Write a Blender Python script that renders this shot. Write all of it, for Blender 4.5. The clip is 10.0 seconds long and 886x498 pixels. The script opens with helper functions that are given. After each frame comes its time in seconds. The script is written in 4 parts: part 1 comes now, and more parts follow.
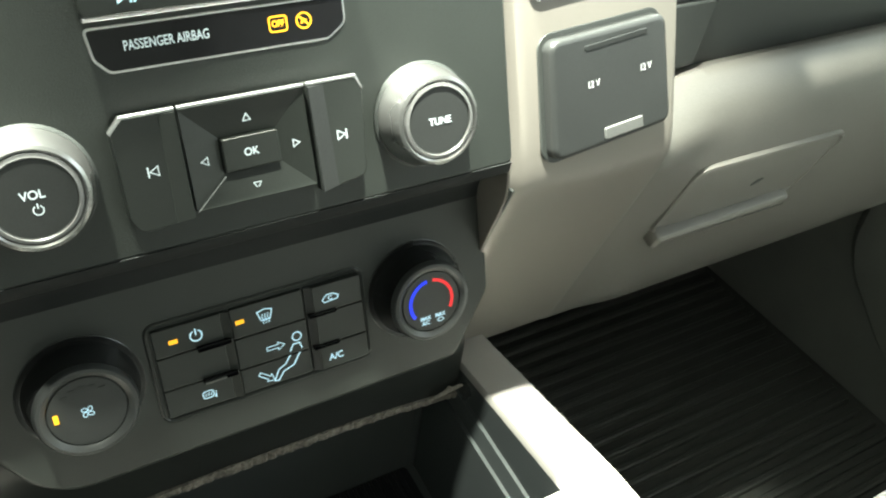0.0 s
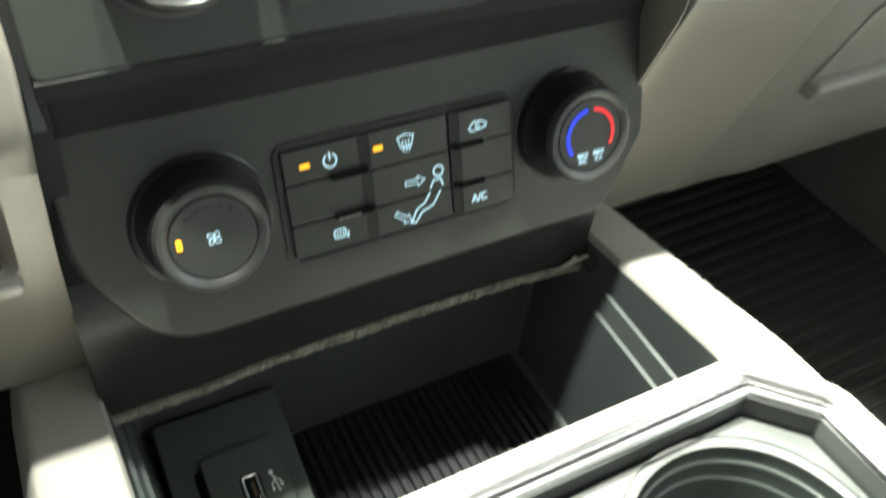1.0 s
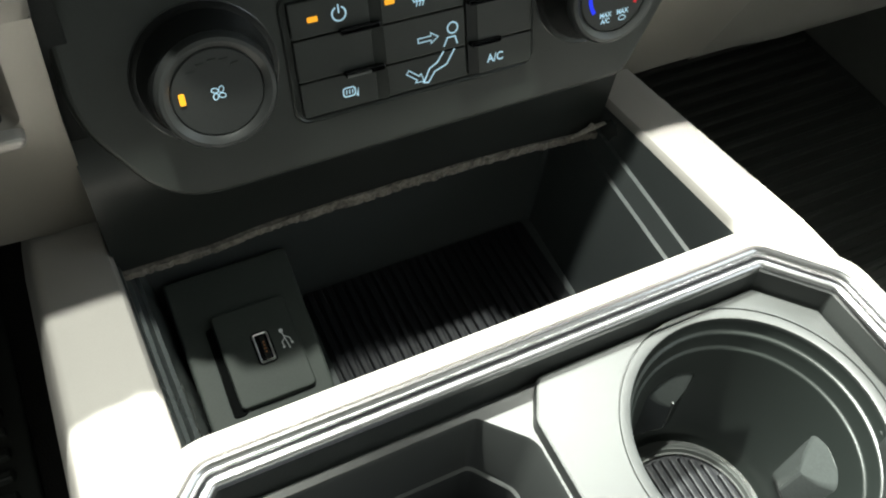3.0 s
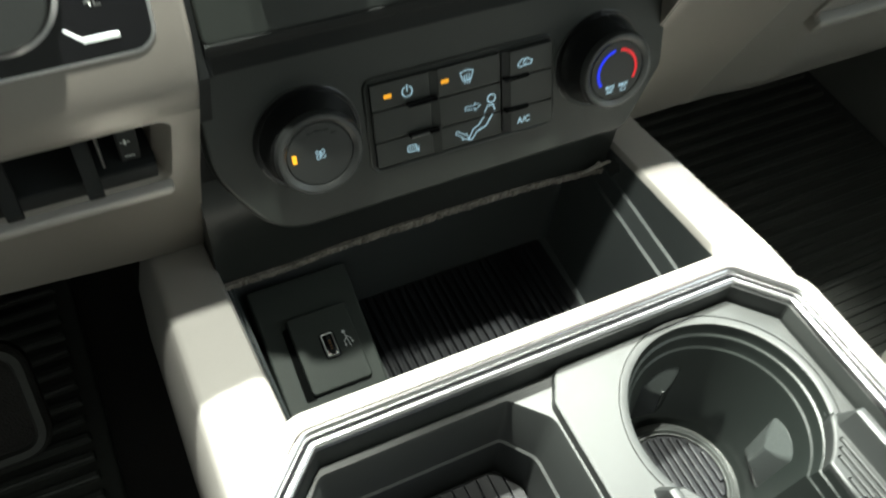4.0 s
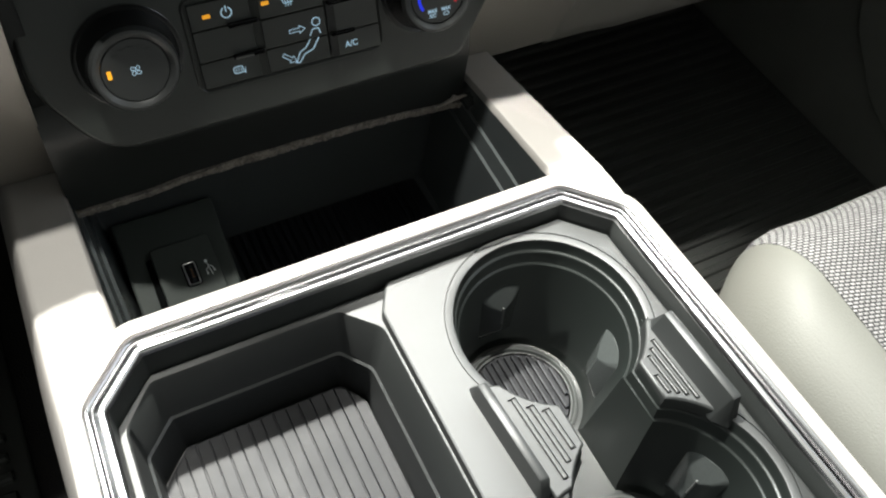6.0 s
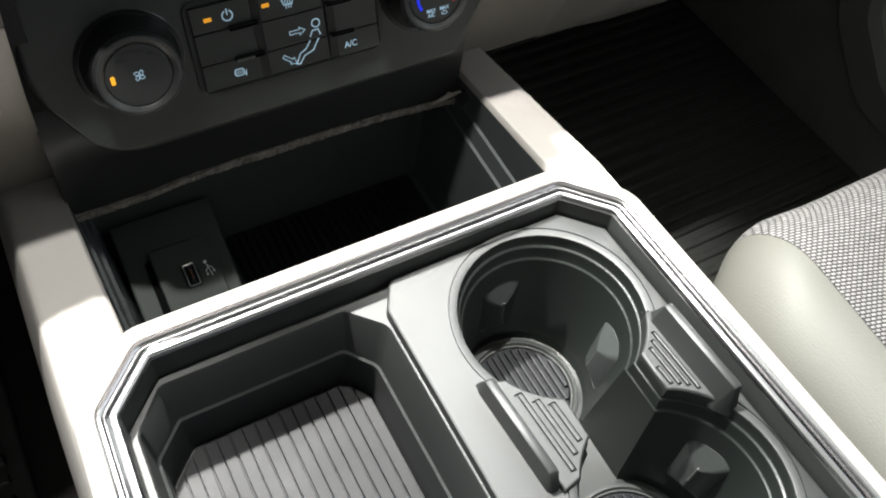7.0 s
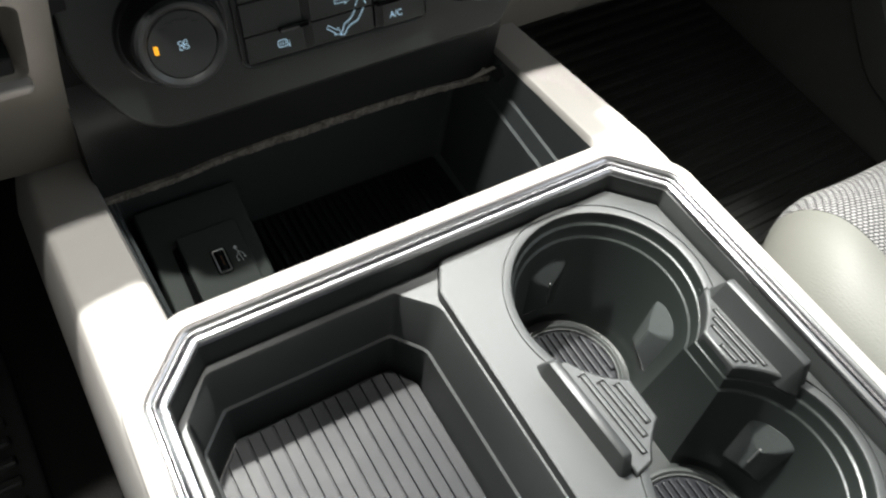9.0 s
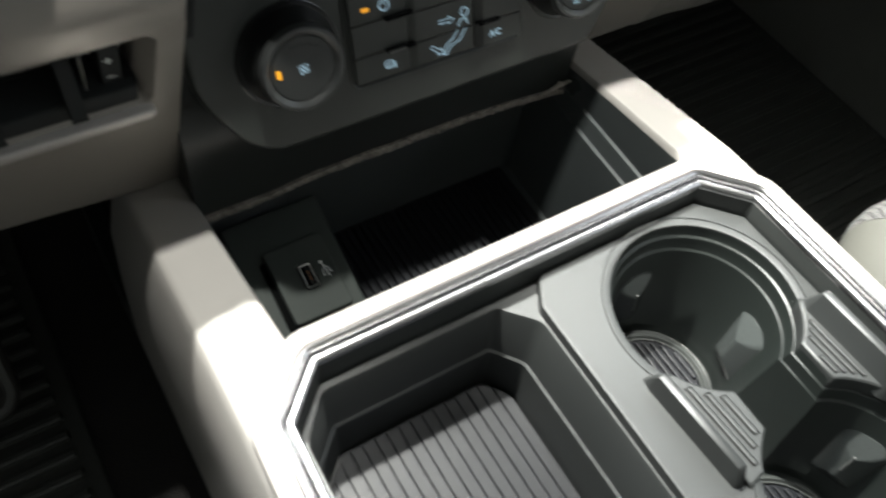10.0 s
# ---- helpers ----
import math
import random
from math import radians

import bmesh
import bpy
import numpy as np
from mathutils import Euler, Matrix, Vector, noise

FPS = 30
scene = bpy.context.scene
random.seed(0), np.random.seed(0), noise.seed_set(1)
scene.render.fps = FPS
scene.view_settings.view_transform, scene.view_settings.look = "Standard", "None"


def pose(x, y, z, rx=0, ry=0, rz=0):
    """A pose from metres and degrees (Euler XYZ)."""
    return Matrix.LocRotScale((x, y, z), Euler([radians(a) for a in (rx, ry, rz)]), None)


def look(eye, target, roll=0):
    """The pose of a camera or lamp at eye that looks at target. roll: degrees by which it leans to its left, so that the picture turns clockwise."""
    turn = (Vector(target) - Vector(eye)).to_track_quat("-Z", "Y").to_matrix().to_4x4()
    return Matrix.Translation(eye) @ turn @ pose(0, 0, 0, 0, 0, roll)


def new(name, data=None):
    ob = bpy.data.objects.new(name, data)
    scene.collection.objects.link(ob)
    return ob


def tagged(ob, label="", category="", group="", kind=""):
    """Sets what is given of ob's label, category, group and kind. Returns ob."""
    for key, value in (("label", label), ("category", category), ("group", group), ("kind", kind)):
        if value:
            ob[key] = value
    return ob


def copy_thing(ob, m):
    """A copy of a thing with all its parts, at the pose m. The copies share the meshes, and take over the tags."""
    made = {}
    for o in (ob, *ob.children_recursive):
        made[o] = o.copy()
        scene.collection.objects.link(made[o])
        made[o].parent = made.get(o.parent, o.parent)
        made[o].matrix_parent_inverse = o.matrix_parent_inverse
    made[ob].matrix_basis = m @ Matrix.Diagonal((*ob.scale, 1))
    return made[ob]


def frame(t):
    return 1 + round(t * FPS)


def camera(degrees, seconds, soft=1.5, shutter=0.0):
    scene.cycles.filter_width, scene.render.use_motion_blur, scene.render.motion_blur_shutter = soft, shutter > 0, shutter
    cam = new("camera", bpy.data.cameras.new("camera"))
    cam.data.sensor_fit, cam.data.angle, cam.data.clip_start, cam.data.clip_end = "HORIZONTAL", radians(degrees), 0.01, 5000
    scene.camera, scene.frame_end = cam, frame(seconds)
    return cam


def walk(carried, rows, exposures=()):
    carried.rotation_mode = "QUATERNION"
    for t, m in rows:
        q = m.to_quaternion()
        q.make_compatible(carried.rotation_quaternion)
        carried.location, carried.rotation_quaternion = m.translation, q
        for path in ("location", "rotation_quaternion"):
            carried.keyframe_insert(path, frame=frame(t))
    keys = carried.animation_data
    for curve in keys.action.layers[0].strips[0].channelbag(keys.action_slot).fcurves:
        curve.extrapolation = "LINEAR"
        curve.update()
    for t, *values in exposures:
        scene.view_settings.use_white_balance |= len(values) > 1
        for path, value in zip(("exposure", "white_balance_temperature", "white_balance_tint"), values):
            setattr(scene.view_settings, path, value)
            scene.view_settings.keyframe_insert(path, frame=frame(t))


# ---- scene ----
cam = camera(55.10, 10.0, soft=2.0, shutter=0.5)
PATH = [
    (0, (-0.07500, -0.15000, 0.73800), (0.13475, 0.17150, 0.41750), 6.400),
    (0.3, (-0.07774, -0.1405, 0.7262), (0.12637, 0.18241, 0.40361), 6.364),
    (0.5, (-0.09243, -0.13074, 0.70358), (0.10913, 0.19331, 0.38052), 6.012),
    (1, (-0.11291, -0.11863, 0.66732), (0.07828, 0.18671, 0.32060), 6.239),
    (1.5, (-0.11555, -0.11778, 0.65814), (0.06414, 0.15886, 0.28240), 7.149),
    (2, (-0.11240, -0.11947, 0.66220), (0.05962, 0.14210, 0.27234), 7.966),
    (2.2, (-0.114, -0.116, 0.661), (0.573, 0.915, -0.909), 8.3),
    (3.3, (-0.109, -0.118, 0.663), (0.526, 0.907, -0.932), 7.7),
    (3.5, (-0.11807, -0.12298, 0.67384), (0.04113, 0.13410, 0.27563), 7.773),
    (4, (-0.14993, -0.14885, 0.73620), (0.00837, 0.10881, 0.33801), 7.590),
    (4.2, (-0.151, -0.156, 0.756), (0.483, 0.856, -0.848), 7.9),
    (4.5, (-0.13237, -0.18699, 0.76740), (0.03215, 0.06217, 0.36633), 9.018),
    (4.7, (-0.120, -0.200, 0.753), (0.535, 0.789, -0.857), 8.9),
    (5, (-0.11134, -0.21022, 0.74645), (0.05277, 0.03656, 0.34375), 9.060),
    (5.5, (-0.11283, -0.21157, 0.74006), (0.04740, 0.03726, 0.33705), 8.154),
    (6, (-0.10311, -0.21314, 0.73873), (0.06442, 0.03065, 0.33561), 9.010),
    (6.2, (-0.104, -0.206, 0.736), (0.570, 0.741, -0.891), 9.5),
    (7.3, (-0.118, -0.207, 0.749), (0.607, 0.718, -0.870), 10.8),
    (7.5, (-0.12061, -0.21032, 0.75154), (0.06273, 0.01896, 0.34680), 11.253),
    (8, (-0.13270, -0.21381, 0.75036), (0.05120, 0.01410, 0.34509), 11.150),
    (8.5, (-0.13720, -0.20041, 0.73540), (0.04787, 0.02574, 0.32969), 11.230),
    (9, (-0.14104, -0.18688, 0.72101), (0.04550, 0.03790, 0.31521), 11.169),
    (9.3, (-0.158, -0.167, 0.741), (0.572, 0.748, -0.881), 10.0),
    (9.5, (-0.18392, -0.15432, 0.74424), (-0.00056, 0.07417, 0.33906), 10.055),
    (9.8, (-0.189, -0.147, 0.734), (0.535, 0.746, -0.903), 10.1),
    (10, (-0.18314, -0.15784, 0.72476), (0.00504, 0.06537, 0.31885), 10.904),
]
EXPOSURES = [(0.0, 2.26, 6600, -5), (0.5, 2.8, 6600, -6), (1.0, 2.55, 6600, -4), (1.5, 2.38, 6450, 0), (2.0, 2.1, 6400, 1), (3.5, 1.52, 6420, 0), (4.0, 1.58, 6430, -1), (4.5, 1.64, 6430, 0), (5.0, 1.27, 6430, 3), (5.5, 1.06, 6420, 5), (6.0, 1.13, 6400, 8), (8.0, 1.1, 6330, 10), (9.0, 1.1, 6320, 9), (9.5, 1.17, 6350, 6), (10.0, 1.18, 6350, 7)]
walk(cam, [(t, look(eye, target, roll)) for t, eye, target, roll in PATH], EXPOSURES)

# ---- world and lights ----
world = bpy.data.worlds.new("sky")
scene.world = world
world.use_nodes = True
wn = world.node_tree
sky = wn.nodes.new("ShaderNodeTexSky")
sky.sky_type, sky.sun_disc = "NISHITA", False
sky.sun_elevation, sky.sun_rotation = radians(35), radians(200)
pale_sky = wn.nodes.new("ShaderNodeHueSaturation")
pale_sky.inputs["Saturation"].default_value = 0.25
wn.links.new(sky.outputs[0], pale_sky.inputs["Color"])
wn.links.new(pale_sky.outputs[0], wn.nodes["Background"].inputs[0])
wn.nodes["Background"].inputs[1].default_value = 0.26
# unseen roof lamps: one wide in front, two narrow added to light the rails
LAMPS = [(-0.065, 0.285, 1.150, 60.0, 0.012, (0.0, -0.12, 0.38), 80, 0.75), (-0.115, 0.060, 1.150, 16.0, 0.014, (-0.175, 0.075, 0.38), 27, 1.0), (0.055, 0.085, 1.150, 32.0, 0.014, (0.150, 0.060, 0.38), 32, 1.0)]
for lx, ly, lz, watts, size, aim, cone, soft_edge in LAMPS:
    lamp_ob = new("unseen_roof_spot", bpy.data.lights.new("unseen_roof_spot", "SPOT"))
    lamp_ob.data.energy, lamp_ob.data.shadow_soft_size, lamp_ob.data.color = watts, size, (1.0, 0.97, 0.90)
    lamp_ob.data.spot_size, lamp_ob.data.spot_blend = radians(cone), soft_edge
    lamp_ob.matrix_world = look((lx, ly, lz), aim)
# daylight in the windscreen opening
pane_light = new("windscreen_light", bpy.data.lights.new("windscreen_light", "AREA"))
pane_light.data.shape, pane_light.data.size, pane_light.data.size_y, pane_light.data.energy = "RECTANGLE", 1.45, 0.68, 37.0
pane_light.data.color = (0.97, 1.0, 0.98)
pane_light.matrix_world = look((0.0, 0.565, 0.985), (0.0, 0.565 - 0.647, 0.985 - 0.762))
scene.view_settings.exposure = 0.75


# ---- materials ----
def material(name, color, rough=0.5, metal=0.0, grain=900.0, bump=0.15, vary=0.15, spec=0.5, coat=0.0, stain=14.0, dist=0.0004):
    """A surface with blotches at two scales, uneven gloss and a fine relief."""
    m = bpy.data.materials.new(name)
    m.use_nodes = True
    nt = m.node_tree
    p = nt.nodes["Principled BSDF"]
    p.inputs["Metallic"].default_value = metal
    p.inputs["Specular IOR Level"].default_value = spec
    p.inputs["Coat Weight"].default_value = coat
    tc = nt.nodes.new("ShaderNodeTexCoord")
    big = nt.nodes.new("ShaderNodeTexNoise")
    big.inputs["Scale"].default_value, big.inputs["Detail"].default_value = stain, 5.0
    fine = nt.nodes.new("ShaderNodeTexNoise")
    fine.inputs["Scale"].default_value, fine.inputs["Detail"].default_value = grain, 2.0
    nt.links.new(tc.outputs["Object"], big.inputs["Vector"])
    nt.links.new(tc.outputs["Object"], fine.inputs["Vector"])
    add = nt.nodes.new("ShaderNodeMath")
    add.operation = "ADD"
    nt.links.new(big.outputs["Fac"], add.inputs[0])
    nt.links.new(fine.outputs["Fac"], add.inputs[1])
    half = nt.nodes.new("ShaderNodeMath")
    half.operation, half.inputs[1].default_value = "MULTIPLY", 0.5
    nt.links.new(add.outputs[0], half.inputs[0])
    ramp = nt.nodes.new("ShaderNodeValToRGB")
    ramp.color_ramp.elements[0].position, ramp.color_ramp.elements[1].position = 0.32, 0.68
    ramp.color_ramp.elements[0].color = (*[c * (1 - vary) for c in color], 1)
    ramp.color_ramp.elements[1].color = (*[min(1, c * (1 + vary)) for c in color], 1)
    nt.links.new(half.outputs[0], ramp.inputs[0])
    nt.links.new(ramp.outputs[0], p.inputs["Base Color"])
    mr = nt.nodes.new("ShaderNodeMapRange")
    mr.inputs["To Min"].default_value, mr.inputs["To Max"].default_value = rough - min(0.08, rough * 0.25), min(1, rough + min(0.08, rough * 0.25))
    nt.links.new(big.outputs["Fac"], mr.inputs["Value"])
    nt.links.new(mr.outputs[0], p.inputs["Roughness"])
    if bump:
        bp = nt.nodes.new("ShaderNodeBump")
        bp.inputs["Strength"].default_value, bp.inputs["Distance"].default_value = bump, dist
        nt.links.new(fine.outputs["Fac"], bp.inputs["Height"])
        nt.links.new(bp.outputs[0], p.inputs["Normal"])
    return m


def glow(name, color, strength):
    m = bpy.data.materials.new(name)
    m.use_nodes = True
    p = m.node_tree.nodes["Principled BSDF"]
    p.inputs["Base Color"].default_value = (*color, 1)
    p.inputs["Emission Color"].default_value = (*color, 1)
    p.inputs["Emission Strength"].default_value = strength
    p.inputs["Roughness"].default_value = 0.5
    return m


def seat_cloth():
    """Grey weave: pale oval stitches in offset rows on a dark ground."""
    m = material("seat_cloth", (0.3, 0.29, 0.28), 0.9, bump=0.0, spec=0.2)
    nt = m.node_tree
    p = nt.nodes["Principled BSDF"]
    tc = nt.nodes.new("ShaderNodeTexCoord")
    mp = nt.nodes.new("ShaderNodeMapping")
    mp.inputs["Rotation"].default_value = (0, 0, radians(12))
    nt.links.new(tc.outputs["Object"], mp.inputs["Vector"])
    br = nt.nodes.new("ShaderNodeTexBrick")
    br.inputs["Scale"].default_value = 1.0
    br.inputs["Brick Width"].default_value, br.inputs["Row Height"].default_value = 0.0040, 0.0024
    br.inputs["Mortar Size"].default_value, br.inputs["Mortar Smooth"].default_value = 0.0007, 0.8
    br.inputs["Color1"].default_value, br.inputs["Color2"].default_value = (0.250, 0.243, 0.238, 1), (0.190, 0.185, 0.181, 1)
    br.inputs["Mortar"].default_value = (0.022, 0.022, 0.023, 1)
    nt.links.new(mp.outputs[0], br.inputs["Vector"])
    nt.links.new(br.outputs["Color"], p.inputs["Base Color"])
    bp = nt.nodes.new("ShaderNodeBump")
    bp.invert = True
    bp.inputs["Strength"].default_value, bp.inputs["Distance"].default_value = 0.8, 0.0008
    nt.links.new(br.outputs["Fac"], bp.inputs["Height"])
    nt.links.new(bp.outputs[0], p.inputs["Normal"])
    return m


BLACK = material("black_plastic", (0.030, 0.033, 0.0315), 0.48, grain=1400, bump=0.25)
BASE = material("base_plastic", (0.0125, 0.0140, 0.0130), 0.34, grain=1800, bump=0.1)
PANEL = material("panel_plastic", (0.0165, 0.0194, 0.0172), 0.42, grain=1800, bump=0.2)
KEY = material("key_plastic", (0.0165, 0.0190, 0.0170), 0.36, grain=1600, bump=0.12)
SKIRT = material("skirt_plastic", (0.010, 0.0105, 0.0108), 0.26, bump=0.0, spec=0.6)
BEZEL = material("bezel_grey", (0.024, 0.0255, 0.0255), 0.36, bump=0.0, spec=0.6)
KNOB = material("knob_rubber", (0.022, 0.0235, 0.0230), 0.40, grain=1500, bump=0.1)
INSERT = material("tray_plastic", (0.0130, 0.0146, 0.0143), 0.50, grain=2600, bump=0.12, spec=0.88)
MAT = material("ribbed_rubber", (0.0085, 0.0092, 0.0112), 0.46, grain=1700, bump=0.3, vary=0.3, spec=0.24, stain=40)
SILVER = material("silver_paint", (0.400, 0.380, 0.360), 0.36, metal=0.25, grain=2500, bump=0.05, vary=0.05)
GREY = material("grey_vinyl", (0.172, 0.163, 0.150), 0.38, metal=0.15, grain=1100, bump=0.25, vary=0.08)
CHROME = material("chrome", (0.70, 0.685, 0.69), 0.22, metal=1.0, bump=0.0, vary=0.02, stain=3.0)
BIN = material("bin_plastic", (0.048, 0.054, 0.055), 0.30, grain=1400, bump=0.08)
POD_BLACK = material("pod_plastic", (0.038, 0.045, 0.041), 0.62, grain=1600, bump=0.2, spec=0.25)
# the rails' silver paint, darkened for the weaker light on the dash
DASH = material("dimmed_dash_paint", (0.212, 0.194, 0.175), 0.37, metal=0.25, grain=2500, bump=0.05, vary=0.05)
WELL = material("well_plastic", (0.0098, 0.0122, 0.0112), 0.38, grain=2600, bump=0.06, spec=0.65)
PAD_BLACK = material("pad_plastic", (0.045, 0.050, 0.049), 0.24, bump=0.0)
STEEL = material("brushed_steel", (0.64, 0.64, 0.64), 0.3, metal=1.0, bump=0.02, vary=0.05)
RING = material("satin_ring", (0.30, 0.30, 0.297), 0.27, metal=0.92, grain=2500, bump=0.04, vary=0.05)
LID = material("lid_plastic", (0.0215, 0.0228, 0.0228), 0.36, grain=1500, bump=0.2)
MATT = material("switch_plastic", (0.020, 0.0215, 0.0218), 0.7, grain=1500, bump=0.1, spec=0.10)
COPPER = material("contact_copper", (0.45, 0.20, 0.08), 0.35, metal=1.0, bump=0.0)
SHADE_AND_RIM = material("shade_and_rim_black", (0.004, 0.0045, 0.0045), 0.9, bump=0.0, spec=0.02)
LATCH = material("latch_grey", (0.095, 0.096, 0.094), 0.55, spec=0.3)
PALE = material("pale_plastic", (0.085, 0.087, 0.085), 0.5)
TORN = material("torn_foam", (0.34, 0.31, 0.28), 0.9, grain=700, bump=0.4, vary=0.4, stain=200)
FOAM = material("frayed_foam", (0.165, 0.148, 0.130), 0.95, grain=600, bump=0.6, vary=0.6, stain=120, dist=0.0008)
CARPET = material("dark_carpet", (0.05, 0.047, 0.046), 0.95, grain=700, bump=0.8, spec=0.1, dist=0.002)
RUBBER = material("floor_rubber", (0.085, 0.087, 0.082), 0.36, grain=800, bump=0.3)
VINYL = material("seat_vinyl", (0.100, 0.099, 0.087), 0.62, grain=900, bump=0.35, vary=0.05)
SIDE_VINYL = material("seat_side_vinyl", (0.10, 0.104, 0.096), 0.55, grain=900, bump=0.3)
DOOR_CARD = material("door_card", (0.30, 0.31, 0.285), 0.5, grain=1100, bump=0.3)
for vinyl in (VINYL, SIDE_VINYL):
    # fine pressed weave over the grain
    nt = vinyl.node_tree
    weave = nt.nodes.new("ShaderNodeTexVoronoi")
    weave.inputs["Scale"].default_value, weave.inputs["Randomness"].default_value = 650.0, 0.12
    press = nt.nodes.new("ShaderNodeBump")
    press.inputs["Strength"].default_value, press.inputs["Distance"].default_value = 0.10, 0.0004
    nt.links.new(nt.nodes["Texture Coordinate"].outputs["Object"], weave.inputs["Vector"])
    nt.links.new(weave.outputs["Distance"], press.inputs["Height"])
    nt.links.new(nt.nodes["Bump"].outputs[0], press.inputs["Normal"])
    nt.links.new(press.outputs[0], nt.nodes["Principled BSDF"].inputs["Normal"])
CLOTH = seat_cloth()
SHADE_WALL = material("shade_wall", (0.04, 0.041, 0.040), 0.8, grain=600, bump=0.3)
LINING = material("cabin_lining", (0.24, 0.24, 0.225), 0.9, grain=600, bump=0.3)
GLOSS = material("gloss_black", (0.006, 0.006, 0.007), 0.12, bump=0.0, spec=0.28)
ICON = glow("lit_white", (0.52, 0.75, 0.92), 0.13)
SOFT_ICON = glow("dim_white", (0.60, 0.68, 0.72), 0.085)
PRINT = material("white_print", (0.75, 0.78, 0.78), 0.5, bump=0.0, vary=0.03)
AMBER = glow("lit_amber", (1.0, 0.42, 0.02), 0.22)
BLUE = glow("lit_blue", (0.01, 0.03, 0.9), 0.2)
RED = glow("lit_red", (0.85, 0.02, 0.03), 0.12)


# ---- shapes ----
FIRST = {}


def part(name, bm, mat, parent=None, label="", smooth=28.0):
    """Links a bmesh as one mesh object, under a thing or a part."""
    bmesh.ops.recalc_face_normals(bm, faces=bm.faces[:])
    me = bpy.data.meshes.new(name)
    bm.to_mesh(me)
    bm.free()
    me.materials.append(mat)
    if smooth:
        me.shade_smooth()
        me.set_sharp_from_angle(angle=radians(smooth))
        for face in me.polygons:
            if face.loop_total > 4:
                face.use_smooth = False
    ob = new(name, me)
    if parent:
        ob.parent = parent
        FIRST.setdefault(parent.name, ob)
    if label:
        ob["label"] = label
    return ob


def thing(name, at, label, category, group="", kind=""):
    ob = new(name)
    ob.empty_display_size = 0.02
    ob.location = at
    return tagged(ob, label, category, group, kind)


def settle(ob):
    """Keeps the parts of a thing where they were built, with the thing's own origin at its base."""
    inv = Matrix.Translation(ob.location).inverted()
    for child in ob.children:
        child.matrix_parent_inverse = inv
    return ob


def fold(group, owner, name):
    """Turns a group into one part of its owner: its first piece, with the rest under it."""
    main, label = FIRST.pop(group.name), group["label"]
    for child in group.children:
        if child != main:
            child.parent = main
    main.parent, main.name, main["label"] = owner, name, label
    bpy.data.objects.remove(group)
    return main


def basis(y0, z0, s, x0=0.0):
    """Frame of a face that runs across x and leans by s: u right, v up the face, w out of it."""
    v = Vector((0, s, 1)).normalized()
    u = Vector((1, 0, 0))
    w = u.cross(v)
    m = Matrix((u, v, w)).transposed().to_4x4()
    return Matrix.Translation((x0, y0, z0)) @ m


def fillet(poly, radius, n=5, closed=True):
    """Rounds the corners of a polygon; radius is one number or one a corner."""
    out, k = [], len(poly)
    for i, p in enumerate(poly):
        r = radius[i] if isinstance(radius, (list, tuple)) else radius
        if r <= 0 or (not closed and i in (0, k - 1)):
            out.append(tuple(p))
            continue
        p = Vector(p)
        a, b = Vector(poly[i - 1]) - p, Vector(poly[(i + 1) % k]) - p
        la, lb = a.length, b.length
        a.normalize(), b.normalize()
        ang = a.angle(b)
        t = min(r / math.tan(ang / 2), la * 0.48, lb * 0.48)
        r2 = t * math.tan(ang / 2)
        c = p + (a + b).normalized() * (r2 / math.sin(ang / 2))
        s, e = p + a * t - c, p + b * t - c
        turn = math.atan2(s.x * e.y - s.y * e.x, s.dot(e))
        e = min(0.0008, 0.02 * la, 0.02 * lb)
        out.append(tuple(p + a * (t + e)))
        for j in range(n + 1):
            q = turn * j / n
            out.append((c.x + s.x * math.cos(q) - s.y * math.sin(q), c.y + s.x * math.sin(q) + s.y * math.cos(q)))
        out.append(tuple(p + b * (t + e)))
    return out


def offset(poly, d, closed=True):
    """Moves an outline by d to its right side (outwards for a counter-clockwise one)."""
    out, k = [], len(poly)
    for i in range(k):
        p = Vector(poly[i])
        pa, pb = Vector(poly[i - 1]), Vector(poly[(i + 1) % k])
        na = nb = None
        if closed or i > 0:
            e = (p - pa).normalized()
            na = Vector((e.y, -e.x))
        if closed or i < k - 1:
            e = (pb - p).normalized()
            nb = Vector((e.y, -e.x))
        na, nb = na or nb, nb or na
        m = (na + nb).normalized()
        out.append(tuple(p + m * d / max(0.5, m.dot(na))))
    return out


def rect(x0, y0, x1, y1, r=0.0, n=4):
    return fillet([(x0, y0), (x1, y0), (x1, y1), (x0, y1)], r, n)


def ring(cx, cy, r, n=48):
    return [(cx + r * math.cos(2 * math.pi * i / n), cy + r * math.sin(2 * math.pi * i / n)) for i in range(n)]


def loft(loops, m=None, cap0=True, cap1=True, closed=True, bm=None):
    """Skin over loops of 3D points with equal counts."""
    bm = bm or bmesh.new()
    rows = [[bm.verts.new(m @ Vector(p) if m else Vector(p)) for p in loop] for loop in loops]
    k = len(rows[0])
    for a, b in zip(rows, rows[1:]):
        for i in range(k if closed else k - 1):
            j = (i + 1) % k
            bm.faces.new((a[i], a[j], b[j], b[i]))
    if closed and cap0:
        bm.faces.new(rows[0][::-1])
    if closed and cap1:
        bm.faces.new(rows[-1])
    return bm


def slab(poly, z0, z1, bevel=0.0, m=None, bm=None, n=3):
    """Prism of an outline with a rounded upper edge."""
    loops = [[(x, y, z0) for x, y in poly]]
    if bevel:
        for i in range(n + 1):
            q = math.pi / 2 * i / n
            loops.append([(x, y, z1 - bevel + bevel * math.sin(q)) for x, y in offset(poly, -bevel * (1 - math.cos(q)))])
    else:
        loops.append([(x, y, z1) for x, y in poly])
    return loft(loops, m, bm=bm)


